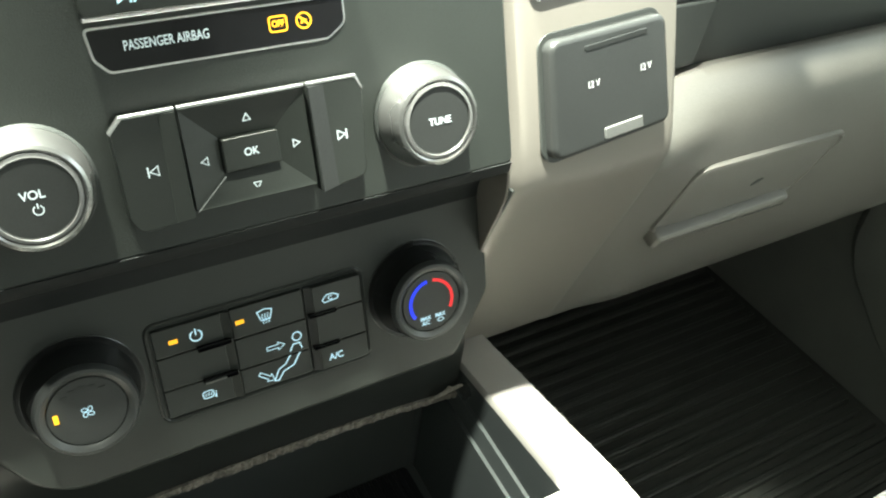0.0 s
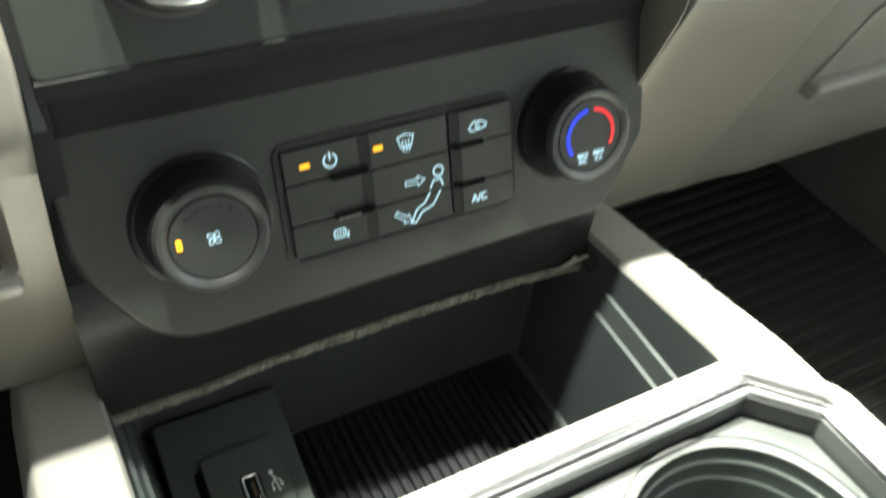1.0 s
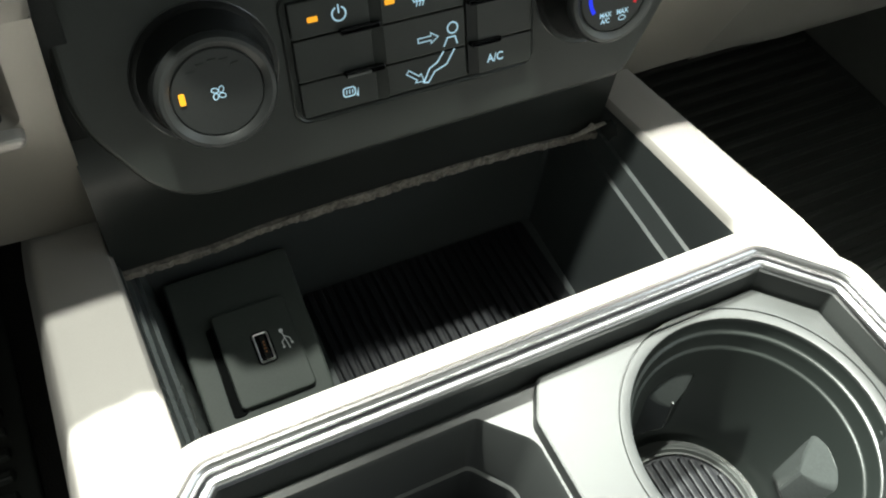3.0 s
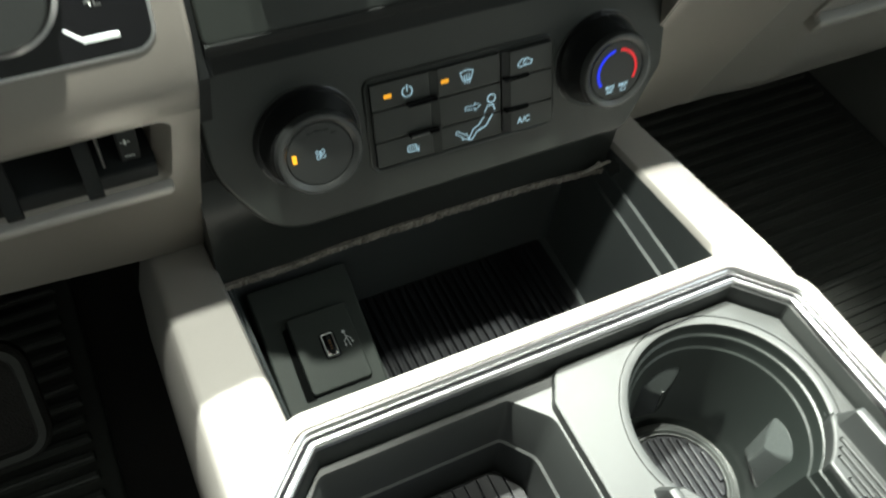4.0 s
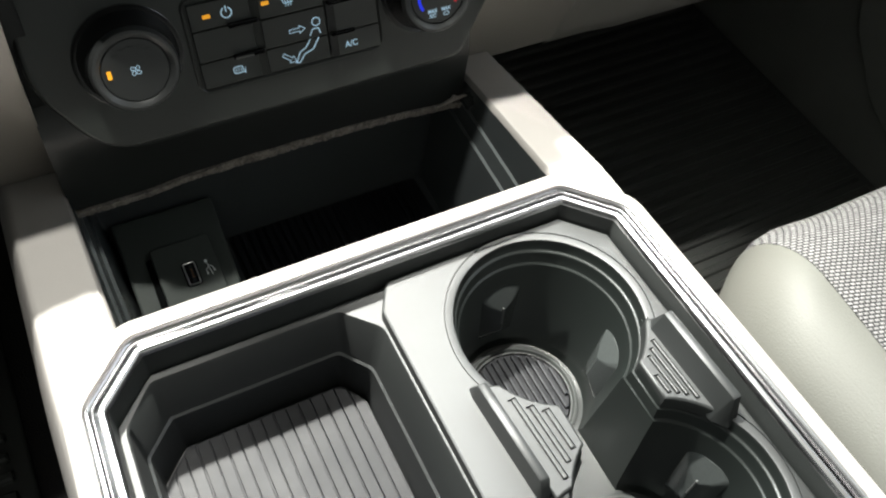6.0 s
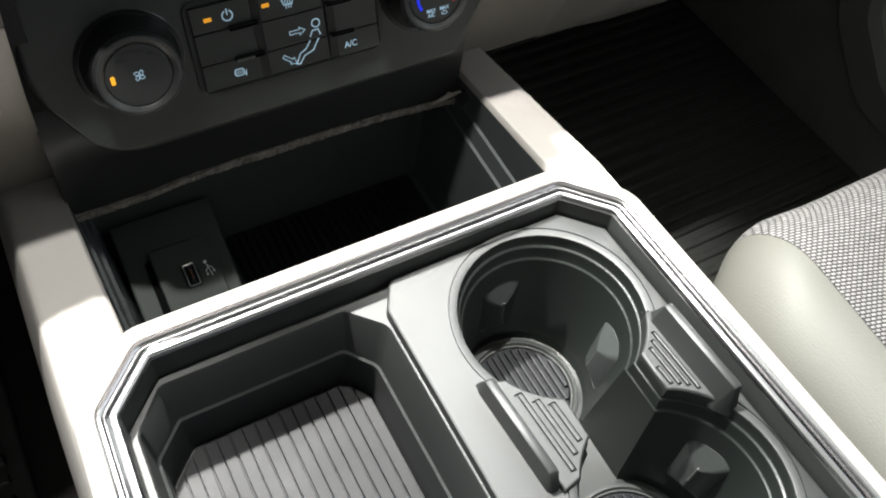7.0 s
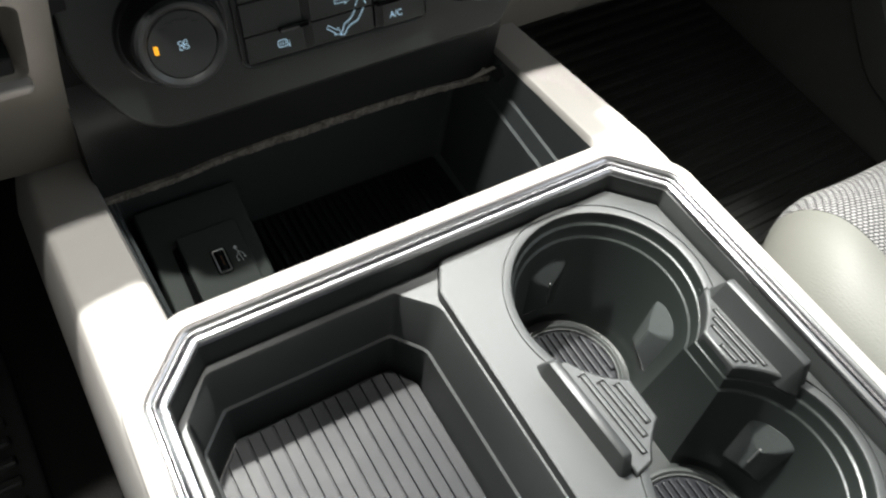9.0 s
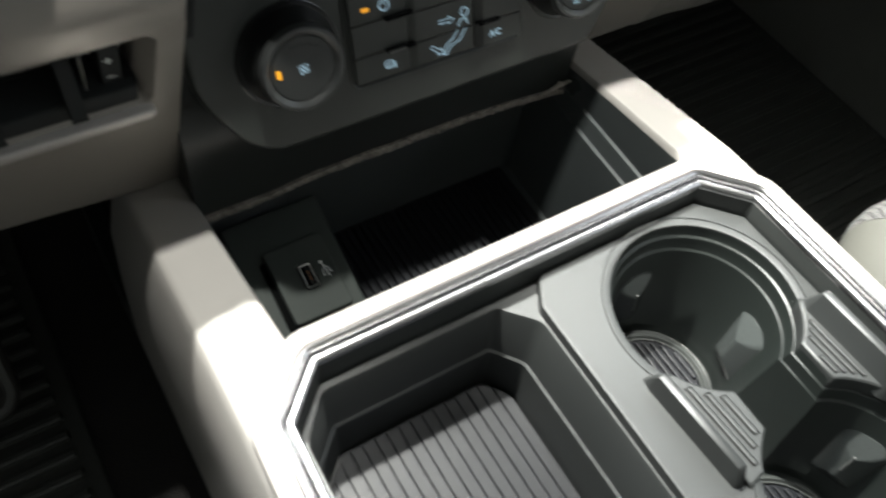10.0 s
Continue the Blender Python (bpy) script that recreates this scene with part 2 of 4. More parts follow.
def sheet(outer, holes, z, m=None, bm=None):
    """Flat face with holes."""
    bm = bm or bmesh.new()
    edges = []
    for loop in (outer, *holes):
        vs = [bm.verts.new(m @ Vector((x, y, z)) if m else Vector((x, y, z))) for x, y in loop]
        edges += [bm.edges.new((vs[i], vs[(i + 1) % len(vs)])) for i in range(len(vs))]
    bmesh.ops.triangle_fill(bm, edges=edges, use_beauty=True)
    return bm


def lathe(profile, m=None, n=64, cx=0.0, cy=0.0, bm=None, cap0=True, cap1=True):
    """Turned body: profile of (radius, height)."""
    return loft([[(x, y, h) for x, y in ring(cx, cy, r, n)] for r, h in profile], m, cap0, cap1, bm=bm)


def stroke(points, width, z=0.0003, m=None, bm=None, closed=False):
    """Flat raised line along points."""
    bm = bm or bmesh.new()
    a, b = offset(points, width / 2, closed), offset(points, -width / 2, closed)
    k = len(points)
    va = [bm.verts.new(m @ Vector((*p, z)) if m else Vector((*p, z))) for p in a]
    vb = [bm.verts.new(m @ Vector((*p, z)) if m else Vector((*p, z))) for p in b]
    for i in range(k if closed else k - 1):
        j = (i + 1) % k
        bm.faces.new((va[i], va[j], vb[j], vb[i]))
    return bm


def arc(cx, cy, r, a0, a1, n=16):
    return [(cx + r * math.cos(radians(a0 + (a1 - a0) * i / n)), cy + r * math.sin(radians(a0 + (a1 - a0) * i / n))) for i in range(n + 1)]


def lettering(name, text, size, mat, m, parent, stretch=1.0, bold=0.0):
    cu = bpy.data.curves.new(name, "FONT")
    cu.body, cu.size, cu.align_x, cu.align_y, cu.offset = text, size, "CENTER", "CENTER", bold
    tmp = new(name, cu)
    me = bpy.data.meshes.new_from_object(tmp.evaluated_get(bpy.context.evaluated_depsgraph_get()))
    bpy.data.objects.remove(tmp)
    me.transform(m @ Matrix.Diagonal((stretch, 1, 1, 1)))
    me.materials.clear()
    me.materials.append(mat)
    ob = new(name, me)
    ob.parent = parent
    return ob


def sweep_x(profile, x0, x1, nx=1, warp=None, bm=None, caps=True):
    """A (y, z) profile drawn out along x."""
    loops = []
    for i in range(nx + 1):
        x = x0 + (x1 - x0) * i / nx
        loops.append([warp(x, y, z) if warp else (x, y, z) for y, z in profile])
    return loft(loops, cap0=caps, cap1=caps, bm=bm)


# ---- the cabin: floor, walls, roof ----
FLOOR = 0.06


def box_part(name, x0, y0, z0, x1, y1, z1, mat, parent=None, bevel=0.0, label=""):
    return part(name, slab(rect(x0, y0, x1, y1, min(bevel, 0.01) if bevel else 0.0), z0, z1, bevel), mat, parent, label)


def setting(name, x0, y0, z0, x1, y1, z1, mat, label, category):
    return tagged(box_part(name, x0, y0, z0, x1, y1, z1, mat), label, category, kind="structure")


setting("floor", -0.85, -1.6, FLOOR - 0.05, 0.78, 0.8, FLOOR, CARPET, "black carpeted cabin floor of the truck", "floor")
setting("wall_front", -0.85, 0.8, FLOOR - 0.05, 0.78, 0.86, 0.75, CARPET, "dark carpeted bulkhead ahead of the footwells", "bulkhead")
setting("wall_rear", -0.85, -1.66, FLOOR - 0.05, 0.78, -1.6, 1.2, LINING, "grey cabin rear wall behind the seats", "wall")
# unseen; carried up over the window and darkened to cut light from the left
setting("wall_left", -0.91, -1.66, FLOOR - 0.05, -0.85, 0.86, 1.2, SHADE_WALL, "unseen dark driver side wall closed over the window to cut light", "wall")
setting("ceiling", -0.91, -1.66, 1.2, 0.84, 0.33, 1.26, LINING, "grey cloth roof lining of the cabin", "ceiling")

# unseen roof console, added to hold the lamps
over = thing("overhead_console", (-0.02, 0.17, 1.165), "unseen grey overhead console added to hold three small lamps", "console")
part("housing", slab(rect(-0.15, 0.0, 0.09, 0.328, 0.015), 1.166, 1.2), LINING, over)
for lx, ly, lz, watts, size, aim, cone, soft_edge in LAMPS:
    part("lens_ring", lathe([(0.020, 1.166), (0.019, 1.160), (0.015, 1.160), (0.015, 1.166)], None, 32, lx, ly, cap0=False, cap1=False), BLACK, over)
settle(over)

# passenger door card with its moulded pocket
DX = 0.66
door = thing("door_1", (DX, -0.2, FLOOR), "dark passenger door card with a moulded lower pocket", "door", kind="structure")
box_part("panel", DX + 0.05, -1.66, FLOOR - 0.05, 0.84, 0.86, 0.82, DOOR_CARD, door)
hole_d = fillet([(-0.55, 0.185), (0.10, 0.185), (0.155, 0.235), (0.155, 0.42), (-0.55, 0.42)], [0.05, 0.03, 0.03, 0.05, 0.05], 6)
rim = offset(hole_d, 0.062)
face_d = [(-1.0, FLOOR), (0.80, FLOOR), (0.80, 0.70), (-1.0, 0.70)]
TOX = Matrix(((0, 0, 1, 0), (1, 0, 0, 0), (0, 1, 0, 0), (0, 0, 0, 1)))
bm = sheet(face_d, [rim], DX, TOX)
loft([[(y, z, DX) for y, z in rim], [(y, z, DX - 0.012) for y, z in offset(hole_d, 0.050)], [(y, z, DX - 0.016) for y, z in offset(hole_d, 0.012)], [(y, z, DX - 0.010) for y, z in hole_d], [(y, z, DX + 0.045) for y, z in offset(hole_d, -0.012)]], TOX, False, True, bm=bm)
part("pocket", bm, DOOR_CARD, door, "dark moulded pocket with a rounded rim")
settle(door)

# ribbed rubber floor mat in the passenger footwell
floor_mat = thing("floor_mat", (0.45, 0.2, FLOOR), "black ribbed rubber floor mat in the passenger footwell", "floor mat")
bm = slab(rect(0.19, -0.2, 0.659, 0.72, 0.03), FLOOR, FLOOR + 0.006, 0.003)
part("base", bm, RUBBER, floor_mat)
bm = bmesh.new()
for i in range(50):
    y = -0.17 + i * 0.0175
    slab(rect(0.21, y, 0.645, y + 0.009, 0.002, 2), FLOOR + 0.006, FLOOR + 0.0115, 0.0025, bm=bm, n=2)
part("rib", bm, RUBBER, floor_mat, "raised cross ribs")
settle(floor_mat)
mat_2 = copy_thing(floor_mat, Matrix.Translation((-0.43, 0.2, FLOOR)))
tagged(mat_2, "black ribbed rubber floor mat in the driver footwell")

# ---- dashboard ----
RADIO = basis(0.096, 0.567, 0.36)
CLIM = basis(0.091, 0.455, 0.33)
LOWER = basis(0.0816, 0.527, -0.350)

dash = thing("dashboard", (0.0, 0.3, 0.38), "grey and silver truck dashboard around a black centre stack", "dashboard")
# crash pad on top; the hood is unseen, added to shape the shadows
lip = [(0.160, 0.690), (0.156, 0.695), (0.160, 0.703), (0.175, 0.709), (0.20, 0.72), (0.80, 0.80), (0.80, 0.66), (0.24, 0.66), (0.20, 0.675)]
part("hood", sweep_x(lip, -0.56, 0.092), BLACK, dash, "unseen dark hood added over the stack and dials to shape shadows")
low = [(0.160, 0.690), (0.156, 0.697), (0.160, 0.706), (0.19, 0.712), (0.80, 0.75), (0.80, 0.60), (0.24, 0.60), (0.17, 0.66)]
part("crash_pad", sweep_x(low, -0.85, -0.56), BLACK, dash, "dark grained dash top")
part("crash_pad", sweep_x(low, 0.092, 0.66), BLACK, dash, "dark grained dash top")
part("core", slab(rect(-0.30, 0.16, 0.30, 0.50), 0.42, 0.72), BLACK, dash)


# silver surround, right of the stack
PX1 = 0.1990


def crease_y(z):
    """The trim beside the stack: an upright face that turns softly into the face below it."""
    return 0.0812 + 0.355 * math.hypot(z - 0.527, 0.009)


def pillar_point(x, z, back):
    narrow = 0.3 + 0.7 * max(0.0, min(1.0, (z - 0.520) / 0.05))
    return (x, crease_y(z) + (back * narrow if back < 0.02 else back), z)


levels = [0.715, 0.62, 0.58, 0.56, 0.55] + [0.545 - 0.004 * i for i in range(10)] + [0.49, 0.45, 0.41, 0.3665]
stations = [(0.1085, 0.045), (0.1085, 0.0060), (0.1100, 0.0036), (0.1145, 0.0007), (0.1180, 0.0), (0.16, 0.0), (PX1 - 0.0030, 0.0), (PX1 - 0.0008, 0.0005), (PX1, 0.0018), (PX1, 0.045)]
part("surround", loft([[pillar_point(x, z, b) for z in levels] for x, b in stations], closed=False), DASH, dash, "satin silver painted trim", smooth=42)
# silver surround, left of the stack
nose = [(x, b) for x, b in ((-0.40, 0.0), (-0.30, 0.0), (-0.20, 0.0), (-0.1215, 0.0), (-0.1200, 0.0004), (-0.1193, 0.0014), (-0.1191, 0.045))]


def edge_in(z):
    """How far the trim's edge beside the stack moves in above the crease."""
    return 0.0031 + 0.0024 * max(0.0, min(1.0, (z - 0.513) / 0.03))


left_levels = [0.715, 0.62, 0.58, 0.56, 0.55] + [0.545 - 0.004 * i for i in range(8)] + [0.513]
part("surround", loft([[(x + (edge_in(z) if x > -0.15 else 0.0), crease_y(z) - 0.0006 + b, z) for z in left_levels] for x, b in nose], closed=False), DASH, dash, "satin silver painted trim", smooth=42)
hole = fillet([(-0.250, -0.068), (-0.1303, -0.068), (-0.1270, -0.0165), (-0.250, -0.0165)], 0.006, 5)
outer = [(-0.40, -0.115), (-0.1210, -0.163), (-0.1188, -0.07), (-0.1163, -0.0140), (-0.40, -0.0140)]
bm = sheet(outer, [hole], 0.0, LOWER)
loft([[(x, y, 0.0) for x, y in hole], [(x, y, -0.0008) for x, y in offset(hole, -0.0010)], [(x, y, -0.008) for x, y in offset(hole, -0.0058)], [(x, y, -0.02) for x, y in offset(hole, -0.0066)]], LOWER, False, False, bm=bm)
loft([[(x, y, 0.0) for x, y in outer], [(x, y, -0.05) for x, y in outer]], LOWER, False, True, bm=bm)
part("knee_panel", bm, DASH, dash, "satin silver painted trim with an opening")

# glove box side
glove = [(0.140, 0.5400), (0.1180, 0.5430), (0.1165, 0.5455), (0.1145, 0.5466), (0.1080, 0.5446), (0.1010, 0.5385), (0.0964, 0.5290), (0.0942, 0.5180), (0.0935, 0.506), (0.0940, 0.490), (0.0985, 0.470), (0.1045, 0.450), (0.1115, 0.425), (0.1190, 0.400), (0.1265, 0.380), (0.1335, 0.367), (0.1430, 0.3595), (0.30, 0.355), (0.30, 0.540)]


def glove_warp(x, y, z):
    """Runs from the flat panel beside the stack into the rounded glove box door."""
    t = max(0.0, min(1.0, (x - 0.1985) / 0.055))
    t = t * t * (3 - 2 * t)
    if y > 0.2:
        return (x, y, z)
    flat = crease_y(z) + 0.0003 + 0.8 * max(0.0, z - 0.523)
    return (x, flat * (1 - t) + y * t if z > 0.365 else y, z)


part("glove_box_door", sweep_x(glove, PX1 - 0.002, 0.2585, 24, glove_warp), GREY, dash, "grey curved lower panel", smooth=60)
part("glove_box_door", sweep_x(glove, 0.2585, 0.66), GREY, dash, "grey curved lower panel", smooth=60)
upper = [(0.1265, 0.5390), (0.1242, 0.5430), (0.124, 0.562), (0.128, 0.62), (0.142, 0.67), (0.20, 0.69), (0.30, 0.69), (0.30, 0.5410)]
part("upper_panel", sweep_x(upper, 0.1985, 0.66), BLACK, dash, "dark upper panel")
part("flap_gap", slab(fillet([(0.198, -0.021), (0.2391, -0.021), (0.2475, 0.0105), (0.2460, 0.0135), (0.198, 0.0135)], 0.002, 3), -0.004, 0.0022, 0.0004, basis(0.1255, 0.5655, 0.1)), GLOSS, dash, "dark gap round the cover flap")
part("flap", slab(fillet([(0.198, -0.021), (0.2376, -0.021), (0.2457, 0.0100), (0.2445, 0.0118), (0.198, 0.0118)], 0.002, 3), -0.004, 0.0040, 0.001, basis(0.1255, 0.5655, 0.1)), BLACK, dash, "small dark cover flap")
part("upper_panel", sweep_x(upper, -0.78, -0.4), BLACK, dash, "dark upper panel")
part("knee_bolster", sweep_x(glove, -0.78, -0.4), BLACK, dash, "dark lower panel")
# glove box latch
GL = basis(0.0985, 0.475, -0.27)
tra = fillet([(0.2290, -0.024), (0.3360, -0.022), (0.3490, 0.0205), (0.2360, 0.0220)], [0.003, 0.005, 0.004, 0.008], 4)
latch = part("latch_bezel", loft([[(x, y, -0.012) for x, y in offset(tra, 0.0035)], [(x, y, 0.0010) for x, y in offset(tra, 0.0028)], [(x, y, 0.0016) for x, y in offset(tra, 0.0012)], [(x, y, -0.0004) for x, y in tra]], GL), GREY, dash, "recessed glove box latch surround")
han = fillet([(0.2265, -0.0340), (0.3320, -0.0310), (0.3310, -0.0215), (0.2280, -0.0235)], 0.0025, 3)
part("handle", slab(han, -0.004, 0.0075, 0.0035, GL), GREY, latch, "grey pull lip")
part("keyhole", slab(fillet([(0.2885, -0.0065), (0.2960, -0.0040), (0.3000, 0.0005), (0.2925, -0.0015)], 0.0012, 3), 0.0, 0.0016, 0.0006, GL), BLACK, latch, "dark keyhole slot")

# centre stack: radio block, cove and climate block
radio = thing("radio", (0.0, 0.12, 0.54), "black truck radio with silver-ringed knobs and menu keys", "radio")
climate = thing("climate_control", (0.0, 0.12, 0.43), "black climate control panel with two knobs and lit keys", "control panel")
stack_r = rect(-0.1112, -0.0285, 0.109, 0.17, 0.003)
part("fascia", slab(stack_r, -0.06, 0.0, 0.0010, RADIO), PANEL, radio, "black radio fascia")
cove = [(0.0862, 0.5402), (0.0875, 0.5345), (0.0925, 0.530), (0.1, 0.5265), (0.1055, 0.5215), (0.108, 0.514), (0.1085, 0.505), (0.16, 0.50), (0.16, 0.545)]
part("cove", sweep_x(cove, -0.1108, 0.1085), MATT, dash, "shadowed groove below the radio", smooth=60)
cl = fillet([(-0.094, -0.0262), (0.092, -0.0250), (0.1125, 0.006), (0.1125, 0.062), (-0.1152, 0.062), (-0.1166, 0.012)], [0.030, 0.010, 0.012, 0.003, 0.003, 0.045], 7)
loops = []
for d, w in ((0.0, -0.0045), (0.0002, -0.0026), (0.0007, -0.0012), (0.0015, -0.0003), (0.0026, 0.0)):
    loops.append([(x, y, w) for x, y in offset(cl, -d)])
back = [[(x, y, w) for x, y in offset(cl, -d)] for d, w in ((0.012, -0.040), (0.004, -0.018), (0.0004, -0.0065))]
part("fascia", loft(back + loops, CLIM), PANEL, climate, "black climate control fascia")
side = [(0.0835, 0.5265), (0.1385, 0.3660), (0.20, 0.3660), (0.20, 0.5265)]
part("side_trim", sweep_x(side, 0.1092, 0.1104), BLACK, dash, "black side of the stack")
part("side_trim", slab(rect(-0.1253, -0.0420, -0.1092, 0.16), -0.05, -0.0055, 0.0005, RADIO), MATT, dash, "black filler strip beside the stack")
# black filler strip between the stack and the silver knee panel
part("side_trim", slab([(-0.1098, -0.001), (-0.1253, -0.001), (-0.1246, -0.07), (-0.1224, -0.163), (-0.1098, -0.163)], -0.05, -0.008, 0.0004, LOWER), MATT, dash, "black filler strip beside the stack")


def foam_z(x):
    """Lower edge of the trim under the climate panel, which the foam strip follows."""
    return float(np.interp(x, (-0.080, -0.055, 0.030, 0.070, 0.105, 0.120), (0.3615, 0.3648, 0.3648, 0.3634, 0.3597, 0.3575)))


loops = []
for i in range(25):
    x = -0.1203 + 0.2368 * i / 24
    z = foam_z(x) + 0.0025
    loops.append([(x, 0.1165, z), (x, 0.1132, z + 0.0020), (x, 0.1118, 0.402), (x, 0.1165, 0.43), (x, 0.16, 0.46), (x, 0.16, z)])
part("stack_base", loft(loops), BASE, dash, "black trim below the climate controls", smooth=50)
lip_p = fillet([(-0.0900, -0.0325), (0.0880, -0.0312), (0.1085, 0.000), (0.1085, 0.04), (-0.1090, 0.04), (-0.1135, 0.008)], [0.030, 0.012, 0.012, 0.0, 0.0, 0.040], 7)
part("lower_lip", loft([[(x, y, w) for x, y in offset(lip_p, -d)] for d, w in ((0.004, -0.040), (0.0, -0.0130), (0.0005, -0.0115), (0.0020, -0.0105), (0.0045, -0.0102))], CLIM), BASE, dash, "glossy black lip below the climate controls")
settle(dash)


# ---- controls on the stack ----
def at(m, u, v, w=0.0):
    return m @ Matrix.Translation((u, v, w))


def text_at(parent, text, m, u, v, w, size, mat, stretch=1.0, bold=0.0):
    return lettering("lettering", text, size, mat, at(m, u, v, w), parent, stretch, bold)


def radio_knob(u, v, label):
    K = 0.955
    k = thing("radio_knob", at(RADIO, u, v).translation, label, "knob", "radio knobs")
    part("collar", lathe([(r * K, h) for r, h in [(0.0215, -0.004), (0.0215, 0.0008), (0.0205, 0.0014)]], at(RADIO, u, v)), BLACK, k)
    part("grip", lathe([(r * K, h) for r, h in [(0.0203, 0.0), (0.0203, 0.0035), (0.0199, 0.0045), (0.0182, 0.0125), (0.0174, 0.0142), (0.0162, 0.0148), (0.0154, 0.0143), (0.0153, 0.010)]], at(RADIO, u, v), 96, cap1=False), RING, k, "satin silver ring")
    part("cap", lathe([(r * K, h) for r, h in [(0.0151, 0.009), (0.0151, 0.0138), (0.0146, 0.0144), (0.0134, 0.0146), (0.0130, 0.0140), (0.0, 0.0140)][:-1]], at(RADIO, u, v), 96), KNOB, k, "matt black cap")
    part("cap_ring", lathe([(r * K, h) for r, h in [(0.0152, 0.0138), (0.0148, 0.0146), (0.0136, 0.0149), (0.0132, 0.0143)]], at(RADIO, u, v), 96, cap0=False, cap1=False), material("knob_ring", (0.12, 0.12, 0.12), 0.35), k, "dark grey bevel")
    return k


vol = radio_knob(-0.0713, 0.0028, "round black volume knob with a silver ring")
text_at(vol, "VOL", RADIO, -0.0715, 0.0040, 0.0144, 0.0039, SOFT_ICON, 0.95, 0.00006)
bm = stroke(arc(-0.0708, -0.0008, 0.0015, 120, 420), 0.00036, 0.0144, RADIO)
stroke([(-0.0708, -0.0004), (-0.0708, 0.0014)], 0.00036, 0.0144, RADIO, bm)
part("power_mark", bm, SOFT_ICON, vol)
fold(vol, radio, "knob")
tune = radio_knob(0.0688, -0.0003, "round black tuning knob with a silver ring")
text_at(tune, "TUNE", RADIO, 0.0690, -0.0004, 0.0144, 0.0038, SOFT_ICON, 0.95, 0.00005)
fold(tune, radio, "knob")

# airbag warning strip
strip = thing("airbag_indicator", RADIO @ Vector((0, 0.042, 0)), "glossy black passenger airbag indicator with lit amber symbols", "indicator")
sp = fillet([(-0.0445, 0.0475), (-0.0435, 0.0385), (-0.0395, 0.0342), (0.0345, 0.0342), (0.0412, 0.0385), (0.0412, 0.0475)], [0.001, 0.004, 0.003, 0.003, 0.004, 0.001], 4)
part("bezel", slab(offset(sp, 0.0008), -0.002, 0.0007, 0.0004, RADIO), STEEL, strip, "thin silver edge")
part("window", slab(sp, 0.0, 0.0011, 0.0003, RADIO), GLOSS, strip, "gloss black window")
text_at(strip, "PASSENGER AIRBAG", RADIO, -0.0205, 0.0415, 0.0013, 0.0044, SOFT_ICON, 0.70, 0.00004)
bm = stroke(rect(0.0138, 0.0388, 0.0200, 0.0438, 0.001), 0.0006, 0.0013, RADIO, closed=True)
part("symbol", bm, AMBER, strip, "amber frame symbol")
text_at(strip, "OFF", RADIO, 0.0169, 0.0413, 0.0013, 0.0030, AMBER, 0.85, 0.00012)
bm = stroke(ring(0.0262, 0.0412, 0.0026, 24), 0.0006, 0.0013, RADIO, closed=True)
stroke([(0.0245, 0.0429), (0.0279, 0.0395)], 0.0006, 0.0013, RADIO, bm)
stroke([(0.0252, 0.0403), (0.0260, 0.0416), (0.0271, 0.0411)], 0.0008, 0.0013, RADIO, bm)
part("symbol", bm, AMBER, strip, "amber crossed ring symbol")
fold(strip, radio, "airbag_indicator")
top_key = thing("media_button", RADIO @ Vector((0, 0.06, 0)), "wide black media button with a silver lower edge", "button")
tk = fillet([(-0.0452, 0.0510), (0.042, 0.0510), (0.042, 0.075), (-0.0452, 0.075)], 0.002, 4)
part("key", slab(tk, -0.001, 0.0035, 0.0012, RADIO), KEY, top_key)
part("edge", slab(rect(-0.0448, 0.0502, 0.0416, 0.0514, 0.0004), 0.0, 0.0030, 0.0004, RADIO), STEEL, top_key, "silver lower edge")
bm = bmesh.new()
slab([(-0.0335, 0.0545), (-0.0305, 0.0562), (-0.0335, 0.0580)], 0.0036, 0.0038, m=RADIO, bm=bm)
for u in (-0.0297, -0.0285):
    slab(rect(u, 0.0545, u + 0.0006, 0.0580), 0.0036, 0.0038, m=RADIO, bm=bm)
part("symbol", bm, ICON, top_key)
fold(top_key, radio, "button")


def tri(cx, cy, r, a):
    return [(cx + r * math.cos(radians(a + q)), cy + r * math.sin(radians(a + q))) for q in (0, 120, 240)]


# seek and menu keys
seek = thing("seek_button", RADIO @ Vector((-0.034, 0, 0)), "black seek button with a silver upper edge", "button", "radio keys")
sk = fillet([(-0.0448, -0.0140), (-0.0420, -0.0195), (-0.0235, -0.0180), (-0.0235, 0.0203), (-0.0410, 0.0203), (-0.0450, 0.0160)], [0.004, 0.004, 0.001, 0.0, 0.001, 0.001], 4)
part("key", slab(sk, -0.002, 0.0050, 0.0006, RADIO), KEY, seek)
part("edge", slab(offset(fillet([(-0.0450, 0.0150), (-0.0405, 0.0196), (-0.0237, 0.0196), (-0.0237, 0.0207), (-0.0412, 0.0207), (-0.0455, 0.0160)], 0.0), 0.0), 0.003, 0.0053, 0.0003, RADIO), STEEL, seek, "silver upper edge")
bm = stroke(tri(-0.0335, 0.001, 0.0019, 180), 0.00034, 0.0053, RADIO, closed=True)
stroke([(-0.0359, 0.0028), (-0.0359, -0.0008)], 0.0005, 0.0053, RADIO, bm)
part("symbol", bm, SOFT_ICON, seek)
